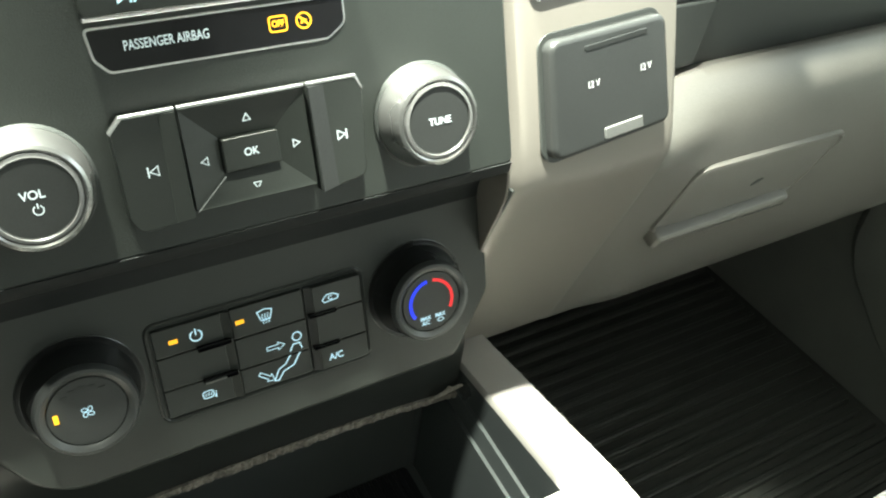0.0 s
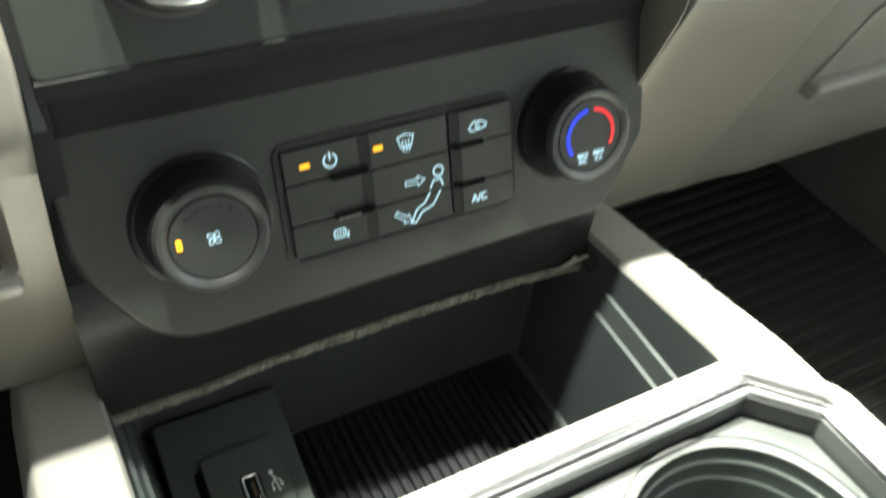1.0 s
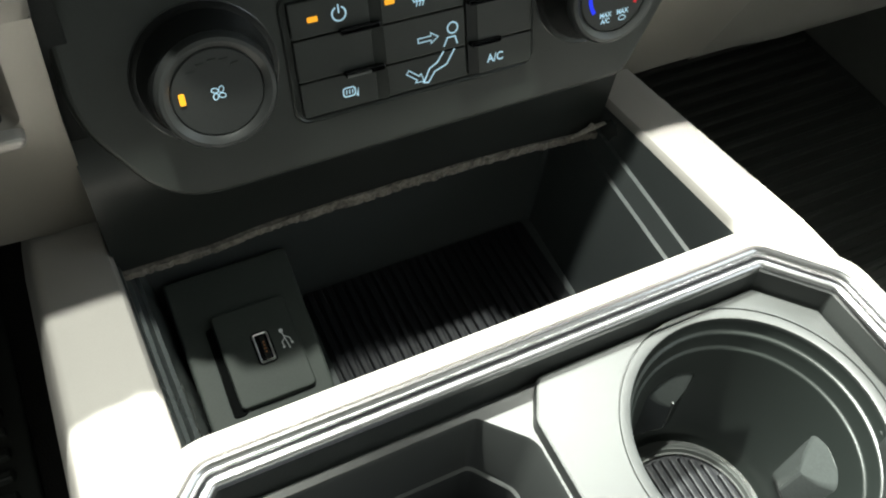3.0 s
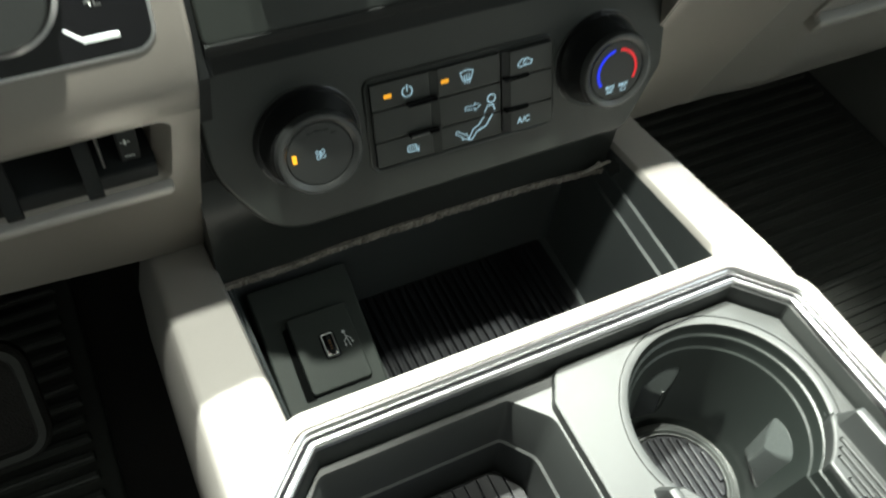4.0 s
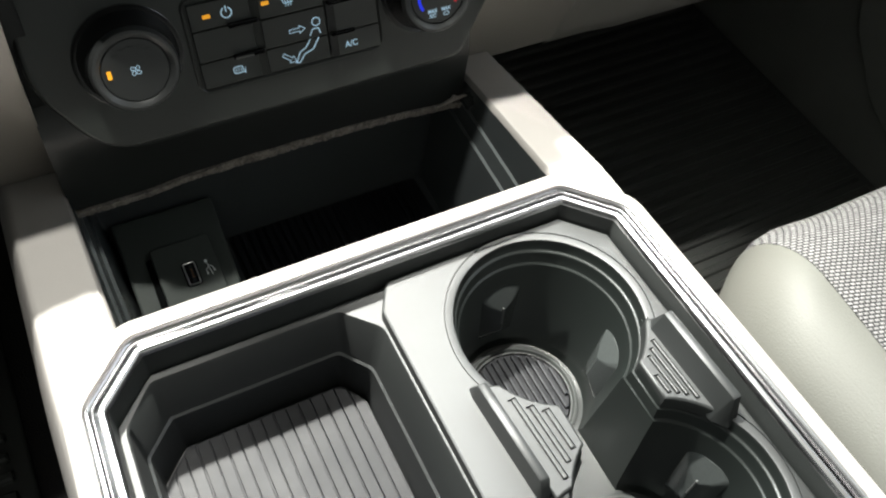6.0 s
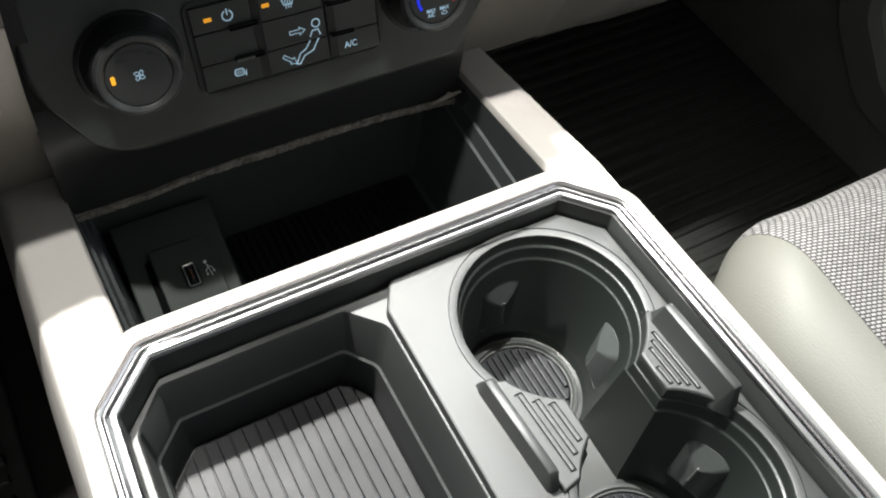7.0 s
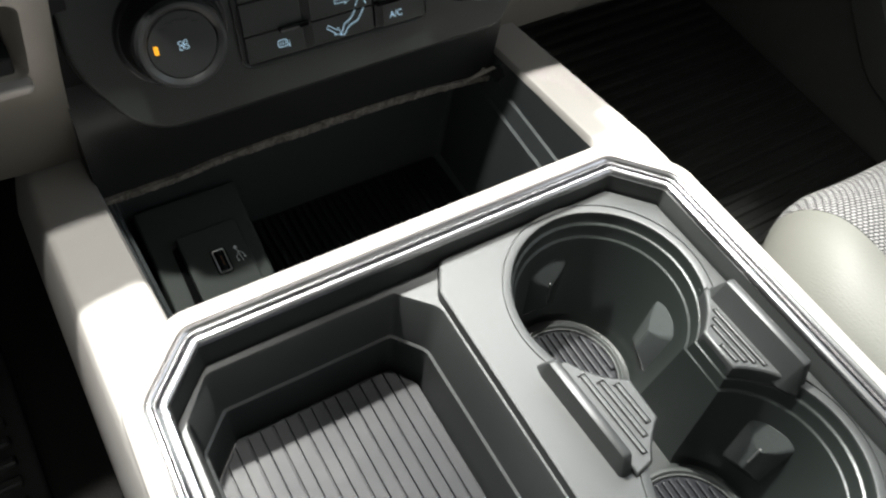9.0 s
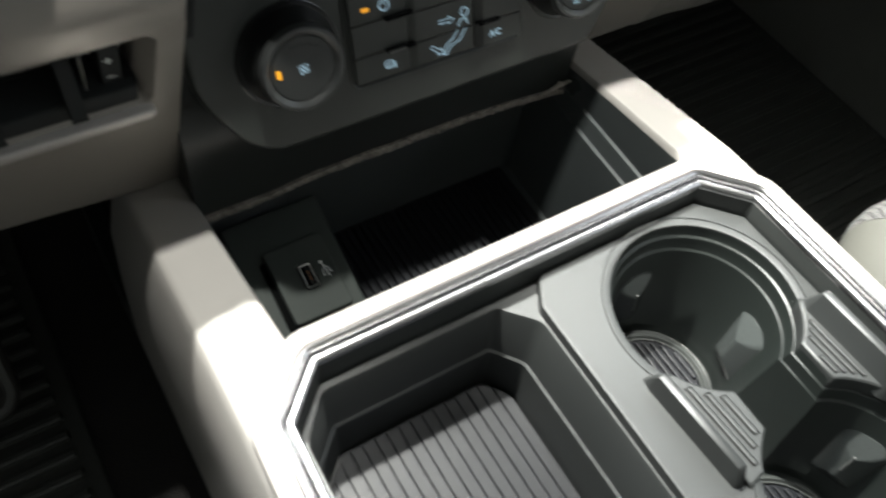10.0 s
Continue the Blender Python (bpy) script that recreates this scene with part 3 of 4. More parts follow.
part("facet", loft([[(x, y, 0.002) for x, y in ((-0.0300, -0.0182), (-0.0237, -0.0177), (-0.0237, 0.0192), (-0.0292, 0.0192))], [(-0.0300, -0.0182, 0.0051), (-0.0239, -0.0177, 0.0060), (-0.0239, 0.0192, 0.0060), (-0.0292, 0.0192, 0.0051)]], RADIO), KEY, seek, "raised inner facet", smooth=0)
fold(seek, radio, "button")
seek2 = thing("seek_button", RADIO @ Vector((0.034, 0, 0)), "black seek button with a silver upper edge", "button", "radio keys")
sk = fillet([(0.0228, -0.0200), (0.0415, -0.0170), (0.0432, 0.0150), (0.0410, 0.0203), (0.0220, 0.0203)], [0.001, 0.004, 0.001, 0.001, 0.0], 4)
part("key", slab(sk, -0.002, 0.0050, 0.0006, RADIO), KEY, seek2)
part("edge", slab([(0.0220, 0.0196), (0.0404, 0.0196), (0.0427, 0.0150), (0.0434, 0.0155), (0.0411, 0.0207), (0.0220, 0.0207)], 0.003, 0.0053, 0.0003, RADIO), STEEL, seek2, "silver upper edge")
bm = stroke(tri(0.0325, 0.0, 0.0019, 0), 0.00034, 0.0053, RADIO, closed=True)
stroke([(0.0349, 0.0018), (0.0349, -0.0018)], 0.0005, 0.0053, RADIO, bm)
part("symbol", bm, SOFT_ICON, seek2)
# lighter plastic here paints the light its slope would catch
part("facet", loft([[(x, y, 0.002) for x, y in ((0.0230, -0.0195), (0.0296, -0.0186), (0.0284, 0.0192), (0.0222, 0.0192))], [(0.0232, -0.0195, 0.0064), (0.0296, -0.0186, 0.0051), (0.0284, 0.0192, 0.0051), (0.0224, 0.0192, 0.0064)]], RADIO), LID, seek2, "raised inner facet", smooth=0)
fold(seek2, radio, "button")
pad = thing("menu_pad", RADIO @ Vector((0, 0, 0)), "black four-way menu pad with an OK key in the middle", "button", "radio keys")
o4 = [(-0.0228, -0.0165), (0.0218, -0.0165), (0.0212, 0.0192), (-0.0228, 0.0192)]
i4 = [(-0.0105, -0.0058), (0.0105, -0.0058), (0.0105, 0.0066), (-0.0105, 0.0066)]
for i, nm in enumerate(("down_key", "right_key", "up_key", "left_key")):
    j = (i + 1) % 4
    lo = [(*o4[i], 0.0042), (*o4[j], 0.0042), (*i4[j], 0.0008), (*i4[i], 0.0008)]
    part(nm, loft([[(x, y, -0.002) for x, y, _ in lo], [(x * 0.992, y * 0.99, z) for x, y, z in lo]], RADIO), KEY, pad, smooth=0)
part("edge", slab(rect(-0.0228, 0.0196, 0.0214, 0.0207), 0.003, 0.0053, 0.0003, RADIO), STEEL, pad, "silver upper edge")
part("crease", stroke([(-0.0222, -0.0165), (-0.0108, -0.0062)], 0.0003, 0.0045, RADIO @ Matrix.Identity(4)), STEEL, pad, "bright line along the crease")
part("ok_key", slab(rect(-0.0102, -0.0055, 0.0102, 0.0063, 0.0008), -0.001, 0.0034, 0.0006, RADIO), KEY, pad, "flat key lettered OK")
text_at(pad, "OK", RADIO, -0.0003, 0.0004, 0.0036, 0.0038, SOFT_ICON, 0.95, 0.00007)
bm = bmesh.new()
for cx, cy, a, w in ((0.0, 0.0122, 90, 0.0031), (0.0, -0.0118, -90, 0.0031), (-0.0164, 0.0, 180, 0.0031), (0.0160, 0.0, 0, 0.0031)):
    stroke(tri(cx, cy, 0.0016, a), 0.0003, w, RADIO, bm, closed=True)
part("arrow_mark", bm, SOFT_ICON, pad, "small outlined arrows")
fold(pad, radio, "menu_pad")


# climate knobs
def climate_knob(u, v, label):
    k = thing("climate_knob", at(CLIM, u, v).translation, label, "knob", "climate knobs")
    m = at(CLIM, u, v)
    part("recess", lathe([(0.0240, -0.002), (0.0240, 0.0002), (0.0236, 0.0004), (0.0230, 0.0002), (0.0222, 0.0001)], m, 72), SKIRT, k, "dark ring round the knob")
    part("skirt", lathe([(0.0218, 0.0), (0.0218, 0.0022), (0.0208, 0.0040), (0.0198, 0.0065), (0.0193, 0.0105), (0.0190, 0.0140)], m, 96, cap1=False), SKIRT, k, "flared glossy skirt")
    part("bezel", lathe([(0.0190, 0.0136), (0.0187, 0.0160), (0.0179, 0.0172), (0.0167, 0.0174), (0.0156, 0.0168), (0.0146, 0.0160), (0.0143, 0.0150)], m, 96, cap0=False, cap1=False), BEZEL, k, "dark grey bevelled ring")
    part("face", lathe([(0.0145, 0.0140), (0.0143, 0.0156), (0.0139, 0.0160)], m, 96), KNOB, k, "matt black face")
    return k


fan = climate_knob(-0.0730, 0.0185, "round black fan speed knob with an amber mark")
FW = 0.0163
bm = bmesh.new()
for a in (45, 135, 225, 315):
    cx, cy = -0.0730 + 0.00142 * math.cos(radians(a)), 0.0185 + 0.00142 * math.sin(radians(a))
    tw = radians(a + 25)
    blade = [(cx + 0.00108 * p * math.cos(tw) - 0.00076 * q * math.sin(tw), cy + 0.00108 * p * math.sin(tw) + 0.00076 * q * math.cos(tw)) for p, q in ring(0, 0, 1.0, 12)]
    stroke(blade, 0.00031, FW, CLIM, bm, closed=True)
part("fan_mark", bm, ICON, fan)
part("lamp", slab(rect(-0.0850, 0.0172, -0.0832, 0.0208, 0.0004), 0.016, FW + 0.0002, m=CLIM), AMBER, fan, "lit amber mark")
bm = bmesh.new()
for a in (70, 90, 110, 130, 50):
    cx, cy = -0.0730 + 0.0106 * math.cos(radians(a)), 0.0185 + 0.0106 * math.sin(radians(a))
    slab(rect(cx - 0.0012, cy - 0.0004, cx + 0.0012, cy + 0.0004), 0.016, FW, m=CLIM, bm=bm)
part("scale_mark", bm, KEY, fan, "unlit scale marks")
fold(fan, climate, "knob")
temp = climate_knob(0.0730, 0.0185, "round black temperature knob with blue and red arcs")
part("cold_arc", stroke(arc(0.0730, 0.0185, 0.0104, 98, 215), 0.0016, FW, CLIM), BLUE, temp, "lit blue arc")
part("warm_arc", stroke(arc(0.0730, 0.0185, 0.0104, 82, -30), 0.0014, FW, CLIM), RED, temp, "lit red arc")
for u, v, s in ((0.0694, 0.0110, "MAX"), (0.0694, 0.0087, "A/C"), (0.0768, 0.0110, "MAX")):
    text_at(temp, s, CLIM, u, v, FW, 0.0026, ICON, 0.9, 0.0001)
bm = stroke(arc(0.0768, 0.0078, 0.0017, 20, 160, 8) + [(0.0760, 0.0078), (0.0776, 0.0078)], 0.0004, FW, CLIM, closed=True)
part("screen_mark", bm, ICON, temp)
part("pointer", slab(rect(0.0606, 0.0065, 0.0630, 0.0075, 0.0003), 0.004, 0.0150, 0.0003, CLIM), PRINT, temp, "white pointer")
fold(temp, climate, "knob")

# climate keys
KEY_RECTS = [(-0.0440, 0.0229, -0.0128, 0.0352), (-0.0440, 0.0077, -0.0128, 0.0224), (-0.0440, -0.0052, -0.0128, 0.0072),
        (-0.0123, 0.0214, 0.0190, 0.0352), (-0.0123, 0.0066, 0.0190, 0.0209), (-0.0123, -0.0052, 0.0190, 0.0061),
        (0.0200, 0.0226, 0.0455, 0.0352), (0.0200, 0.0070, 0.0455, 0.0221), (0.0200, -0.0052, 0.0455, 0.0065)]
NAMES = ("on and off", "blank", "rear window and mirror heater", "windscreen heater", "upper air flow", "lower air flow", "recirculation", "blank", "air conditioning")
frame_k = thing("key_surround", at(CLIM, 0, 0.015).translation, "black recessed surround of the climate keys", "panel")
part("rim", loft([[(x, y, w) for x, y in offset(rect(-0.0458, -0.0071, 0.0472, 0.0371, 0.004), d)] for d, w in ((0.0012, -0.002), (0.0010, 0.0006), (0.0004, 0.0010), (-0.0004, 0.0006), (-0.0008, -0.0012))], CLIM, False, True), KEY, frame_k)
fold(frame_k, climate, "key_surround")
key_list = []
for (x0, y0, x1, y1), nm in zip(KEY_RECTS, NAMES):
    k = thing("climate_key", at(CLIM, (x0 + x1) / 2, (y0 + y1) / 2).translation, "black rectangular climate key, " + nm, "button", "climate keys")
    h = 0.0036 if x0 > 0.0195 else 0.0020
    xa, xb = (x0 + 0.0030, x1) if x0 > 0.0195 else (x0, x1 - 0.0034) if x1 < -0.0125 else (x0, x1)
    part("cap", slab(rect(xa, y0, xb, y1, 0.0006, 3), -0.001, h, 0.0005, CLIM), KEY, k)
    # sloped end towards the sunk middle column
    if xa > x0:
        # lightened plastic stands in for the highlight on this slope
        part("facet", loft([[(x0, y, -0.001), (xa, y, -0.001), (xa, y, h - 0.0003), (x0, y, 0.0016)] for y in (y0, y1)], CLIM), LID, k, "sloped end, lightened for the highlight on it", smooth=0)
    elif xb < x1:
        part("facet", loft([[(xb, y, -0.001), (x1, y, -0.001), (x1, y, h + 0.0014), (xb, y, h - 0.0002)] for y in (y0, y1)], CLIM), KEY, k, "raised sloped end", smooth=0)
    key_list.append((k, h + 0.0003))


def lamp(i, u, v):
    part("lamp", slab(rect(u - 0.0018, v - 0.0009, u + 0.0018, v + 0.0009, 0.0003), 0.0, key_list[i][1], m=CLIM), AMBER, key_list[i][0], "lit amber lamp")


lamp(0, -0.0362, 0.0288)
lamp(3, -0.0088, 0.0288)
k, h = key_list[0]
bm = stroke(arc(-0.0270, 0.0288, 0.0024, 115, 425), 0.0006, h, CLIM)
stroke([(-0.0270, 0.0290), (-0.0270, 0.0320)], 0.0006, h, CLIM, bm)
part("power_mark", bm, ICON, k)
k, h = key_list[3]
bm = stroke([(-0.0012, 0.0308), (0.0020, 0.0317), (0.0052, 0.0308), (0.0040, 0.0268), (0.0000, 0.0268)], 0.0005, h, CLIM, closed=True)
for u in (0.0008, 0.0020, 0.0032):
    stroke([(u, 0.0250), (u + 0.0004, 0.0266), (u - 0.0002, 0.0282), (u + 0.0002, 0.0296)], 0.0004, h, CLIM, bm)
part("screen_mark", bm, ICON, k)
k, h = key_list[2]
bm = stroke(rect(-0.0292, -0.0010, -0.0248, 0.0022, 0.001, 3), 0.0005, h, CLIM, closed=True)
for u in (-0.0281, -0.0270, -0.0259):
    stroke([(u, -0.0002), (u + 0.0002, 0.0014)], 0.0004, h, CLIM, bm)
stroke([(-0.0244, -0.0014), (-0.0236, 0.0012), (-0.0240, -0.0018)], 0.0005, h, CLIM, bm)
part("mirror_mark", bm, ICON, k)
k, h = key_list[6]
bm = stroke([(0.0270, 0.0282), (0.0290, 0.0304), (0.0322, 0.0304), (0.0345, 0.0290), (0.0340, 0.0276), (0.0280, 0.0270)], 0.0005, h, CLIM, closed=True)
stroke(arc(0.0308, 0.0287, 0.0009, 30, 330, 8), 0.0004, h, CLIM, bm)
part("recirculation_mark", bm, ICON, k)
text_at(key_list[8][0], "A/C", CLIM, 0.0300, -0.0001, key_list[8][1], 0.0044, ICON, 0.92, 0.0001)


def hollow_arrow(u, v, a, h, bm):
    pts = [(-0.0038, -0.0008), (0.0012, -0.0008), (0.0012, -0.0019), (0.0040, 0.0), (0.0012, 0.0019), (0.0012, 0.0008), (-0.0038, 0.0008)]
    c, s = math.cos(radians(a)), math.sin(radians(a))
    return stroke([(u + x * c - y * s, v + x * s + y * c) for x, y in pts], 0.0004, h, CLIM, bm, closed=True)


k, h = key_list[4]
bm = hollow_arrow(0.0042, 0.0126, 0, h, bmesh.new())
stroke(ring(0.0140, 0.0145, 0.0020, 20), 0.0006, h, CLIM, bm, closed=True)
stroke([(0.0102, 0.0082), (0.0118, 0.0112), (0.0148, 0.0112), (0.0156, 0.0082)], 0.0006, h, CLIM, bm)
part("flow_mark", bm, ICON, k, "arrow, ring and bent line")
k, h = key_list[5]
bm = hollow_arrow(-0.0016, -0.0004, -38, h, bmesh.new())
stroke([(0.0100, 0.0066), (0.0072, 0.0030), (0.0040, 0.0014), (0.0014, -0.0034), (0.0032, -0.0038), (0.0060, -0.0002), (0.0108, 0.0014), (0.0144, 0.0066)], 0.0006, h, CLIM, bm)
part("flow_mark", bm, ICON, k, "arrow and bent line")
# finger slots in the gaps between keys, one with a bright lower edge
for i, u0, u1, v in ((0, -0.0278, -0.0135, 0.0227), (1, -0.0280, -0.0133, 0.0074), (6, 0.0202, 0.0328, 0.0224), (7, 0.0203, 0.0326, 0.0068)):
    slot = rect(u0, v - 0.0010, u1, v + 0.0010, 0.0006, 3)
    part("slot", loft([[(x, y, w) for x, y in offset(slot, d)] for d, w in ((0.0, 0.0), (0.0, 0.0042), (-0.0004, 0.0044), (-0.0006, 0.0030))], CLIM), GLOSS, key_list[i][0], "glossy black finger slot")
part("edge", slab(rect(-0.0276, 0.0066, -0.0186, 0.0074, 0.0002), 0.001, 0.0046, 0.0001, CLIM), PALE, key_list[2][0], "pale lower edge line")
for k, h in key_list:
    fold(k, climate, "key")
settle(radio)
settle(climate)

# power outlet lid
lid = thing("outlet_cover", RADIO @ Vector((0.158, 0, 0)), "dark grey square power outlet cover in the silver trim", "outlet cover")
lp = fillet([(0.1258, -0.0315), (0.1900, -0.0250), (0.1862, 0.0230), (0.1252, 0.0192)], 0.005, 6)
part("gasket", slab(offset(lp, 0.0024), -0.004, 0.0008, 0.0006, RADIO), BLACK, lid, "black gap round the cover")
part("cover", slab(lp, 0.0, 0.0072, 0.0025, RADIO, n=6), LID, lid)
gr = Matrix.Rotation(radians(5), 4, "Z")
part("grip_slot", slab(rect(-0.0165, -0.0011, 0.0165, 0.0011, 0.0008), 0.0, 0.0008, 0.0002, at(RADIO, 0.1585, 0.0155, 0.0068) @ gr), MATT, lid, "dark finger slot")
part("latch", slab(rect(-0.0105, -0.0027, 0.0105, 0.0027, 0.0008), 0.0, 0.0013, 0.0006, at(RADIO, 0.1625, -0.0228, 0.0068) @ gr), LATCH, lid, "pale grey latch")
for u, v in ((0.1462, -0.0010), (0.1742, 0.0018)):
    lettering("lettering", "12 V", 0.0041, PRINT, at(RADIO, u, v, 0.0076) @ gr, lid, 0.85, 0.00002)
settle(lid)
vent = thing("air_vent", RADIO @ Vector((0.155, 0.06, 0)), "air vent with a bright double-lined frame", "vent")
vp = fillet([(0.1195, 0.0345), (0.1945, 0.0405), (0.1945, 0.12), (0.1195, 0.12)], 0.006, 5)
for d, z1, mt, nm in ((0.0, 0.0025, CHROME, "frame"), (-0.003, 0.0032, PALE, "inner_frame"), (-0.006, 0.0040, CHROME, "liner"), (-0.009, 0.0044, GLOSS, "opening")):
    part(nm, slab(offset(vp, d), -0.001, z1, 0.0006, RADIO), mt, vent)
settle(vent)

# drive selector panel
RADIO_PLANE = RADIO
RADIO = RADIO @ Matrix.Translation((-0.0051, 0.003, 0.0))
sel = thing("drive_selector", RADIO @ Vector((-0.166, 0, 0)), "gloss black drive mode panel with a chrome-ringed dial", "selector")
dp = fillet([(-0.33, -0.0275), (-0.1210, -0.0265), (-0.1180, 0.05), (-0.33, 0.05)], 0.007, 5)
part("edge", slab(offset(dp, 0.0014), -0.001, 0.0012, 0.0006, RADIO), STEEL, sel, "thin bright edge")
part("panel", slab(dp, 0.0, 0.0018, 0.0004, RADIO), GLOSS, sel)
dial = part("dial", lathe([(0.0165, 0.0), (0.0160, 0.010), (0.0150, 0.011)], at(RADIO, -0.1645, 0.0, 0.0018), 64), KNOB, sel)
part("ring", lathe([(0.0200, 0.0), (0.0195, 0.0025), (0.0178, 0.0030), (0.0168, 0.0015)], at(RADIO, -0.1645, 0.0, 0.0018), 72, cap1=False), CHROME, dial, "chrome ring")
bm = slab(rect(-0.1425, -0.0208, -0.1310, -0.0191, 0.0003), 0.0018, 0.0022, m=RADIO)
slab([(-0.1476, -0.0160), (-0.1469, -0.0153), (-0.1420, -0.0193), (-0.1426, -0.0205)], 0.0018, 0.0022, m=RADIO, bm=bm)
part("scale_mark", bm, PRINT, sel, "bright white scale line")
text_at(sel, "4L", RADIO, -0.1365, -0.0082, 0.0022, 0.0050, PALE, 1.0, 0.0001)
settle(sel)
RADIO = RADIO_PLANE

# trailer brake controller
brake = thing("brake_controller", LOWER @ Vector((-0.17, -0.06, -0.02)), "black trailer brake controller with two levers in the silver trim", "controller")
part("back", slab(offset(hole, 0.002), -0.024, -0.019, 0.0, LOWER), WELL, brake)
part("shelf", slab(rect(-0.247, -0.0668, -0.1350, -0.054), -0.019, -0.0015, 0.002, LOWER), MATT, brake)
for u in (-0.1905, -0.1603):
    prof = [(v + 0.028, w - 0.002) for v, w in ((-0.056, -0.016), (-0.059, -0.008), (-0.066, -0.003), (-0.074, 0.000), (-0.083, 0.0065), (-0.087, 0.0062), (-0.086, 0.0030), (-0.077, -0.0045), (-0.068, -0.0080), (-0.062, -0.016))]
    wd = 0.0034
    part("lever", loft([[(u + s * wd * (1 if abs(s) < 1 else 0.8), v, w) for v, w in prof] for s in (-1, -0.9, 0.9, 1)], LOWER), MATT, brake, "curved black lever")
part("lip", slab(fillet([(-0.247, -0.0745), (-0.1315, -0.0745), (-0.1295, -0.0678), (-0.247, -0.0678)], 0.0025, 3), -0.004, 0.0045, 0.002, LOWER), SILVER, brake, "silver lower lip")
sw = part("switch", slab(rect(-0.1476, -0.0555, -0.1396, -0.0262, 0.0015), -0.019, -0.006, 0.0012, LOWER), MATT, brake, "black plus and minus rocker switch")
bm = stroke([(-0.1462, -0.0368), (-0.1426, -0.0368)], 0.0006, -0.0057, LOWER)
stroke([(-0.1444, -0.0346), (-0.1444, -0.0390)], 0.0006, -0.0057, LOWER, bm)
stroke([(-0.1457, -0.0490), (-0.1419, -0.0490)], 0.0006, -0.0057, LOWER, bm)
part("mark", bm, PRINT, sw, "white plus and minus")
part("guide_bar", slab(rect(-0.1550, -0.0520, -0.1538, -0.0180, 0.0004), -0.019, -0.0045, 0.0005, LOWER), BEZEL, brake, "grey upright bar beside the switch")
settle(brake)

# driver's pedal, deep in the footwell
pedal = thing("brake_pedal", (-0.33, 0.34, FLOOR), "black rubber brake pedal with a grey rim in the dark footwell", "pedal")
PD = Matrix.Translation((-0.300, 0.20, 0.185)) @ Matrix.Rotation(radians(50), 4, "X")
pp = rect(-0.055, -0.045, 0.055, 0.045, 0.022, 6)
part("pad", slab(pp, -0.01, 0.0, 0.004, PD), CARPET, pedal)
part("rim", loft([[(x, y, 0.0) for x, y in offset(pp, -0.002)], [(x, y, 0.003) for x, y in offset(pp, -0.004)], [(x, y, 0.003) for x, y in offset(pp, -0.009)], [(x, y, 0.0) for x, y in offset(pp, -0.011)]], PD, False, False), material("worn_rim", (0.055, 0.055, 0.052), 0.5), pedal, "worn grey rim")
part("arm", slab(rect(-0.012, 0.0, 0.012, 0.30, 0.004), -0.03, -0.01, 0.003, PD), BLACK, pedal)
settle(pedal)

# ---- centre console ----
console = thing("center_console", (0.0, -0.15, FLOOR), "silver and black centre console with cup holders and trays", "console")


def rail_z(y):
    return 0.3975 - 0.165 * max(0.0, y - 0.004)


def rail_loop(y, s):
    z = rail_z(y)
    xi = 0.1165 + 0.004 * max(0.0, min(1.0, y / 0.14)) + 0.0225 * max(0.0, min(1.0, (0.010 - y) / 0.036))
    o = 0.0045 if s < 0 else 0.0
    prof = [(xi, z - 0.03), (xi, z - 0.002), (xi + 0.0015, z), (max(0.1285, xi + 0.003), z + 0.0004), (0.1440 + o * 0.4, z - 0.0002), (0.1460 + o * 0.5, z - 0.0009), (0.1471 + o * 0.6, z - 0.0028), (0.1488 + o * 0.7, z - 0.0085), (0.1515 + o * 0.8, z - 0.020), (0.1548 + o, z - 0.04), (0.1580 + o, z - 0.09), (0.160 + o, 0.22), (0.150, 0.22), (0.147, z - 0.05), (0.130, z - 0.03)]
    return [(s * x, y, zz) for x, zz in prof]


for s, nm in ((-1, "driver"), (1, "passenger")):
    ys = [0.150, 0.12, 0.10, 0.08, 0.05, 0.02, 0.010, -0.008, -0.026, -0.06, -0.2, -0.50]
    loops = [rail_loop(y, s) for y in ys]
    part("side_rail", loft(loops), SILVER, console, "satin silver side rail", smooth=40)
    lo = [(s * 0.152, FLOOR), (s * 0.161, 0.10), (s * 0.1625, 0.2195), (s * 0.150, 0.2195), (s * 0.140, FLOOR)]
    part("side_panel", loft([[(x, y, z) for x, z in lo] for y in (0.30, -0.50)]), BLACK, console, "dark lower side panel")

# frame and chrome trim round the insert
line = fillet([(-0.146, -0.50), (-0.1415, -0.20), (-0.1355, -0.0235), (-0.1125, 0.0), (0.1125, 0.0), (0.1355, -0.0235), (0.1415, -0.20), (0.146, -0.50)], [0, 0.2, 0.008, 0.007, 0.007, 0.008, 0.2, 0], 7, False)


def band(prof, base=line):
    return loft([[(x, y, z) for x, y in offset(base, -d, False)] for d, z in prof], closed=False)


part("frame", band([(0.0135, 0.386), (0.0135, 0.3975), (0.0130, 0.3990), (0.0120, 0.3998), (0.0056, 0.4010), (0.0048, 0.4006), (0.0046, 0.3985)]), SILVER, console, "satin silver frame", smooth=50)
part("chrome_trim", band([(0.0038, 0.3985), (0.0037, 0.4008), (0.0031, 0.4018), (0.0020, 0.4020), (0.0011, 0.4014), (0.0004, 0.4003), (0.0001, 0.3985)]), CHROME, console, "bright chrome outer bead", smooth=40)
part("chrome_trim", band([(-0.0012, 0.3975), (-0.0014, 0.3992), (-0.0019, 0.3998), (-0.0028, 0.4000), (-0.0040, 0.3997), (-0.0047, 0.3990), (-0.0051, 0.3976), (-0.0051, 0.3962)]), CHROME, console, "bright chrome inner bead", smooth=40)
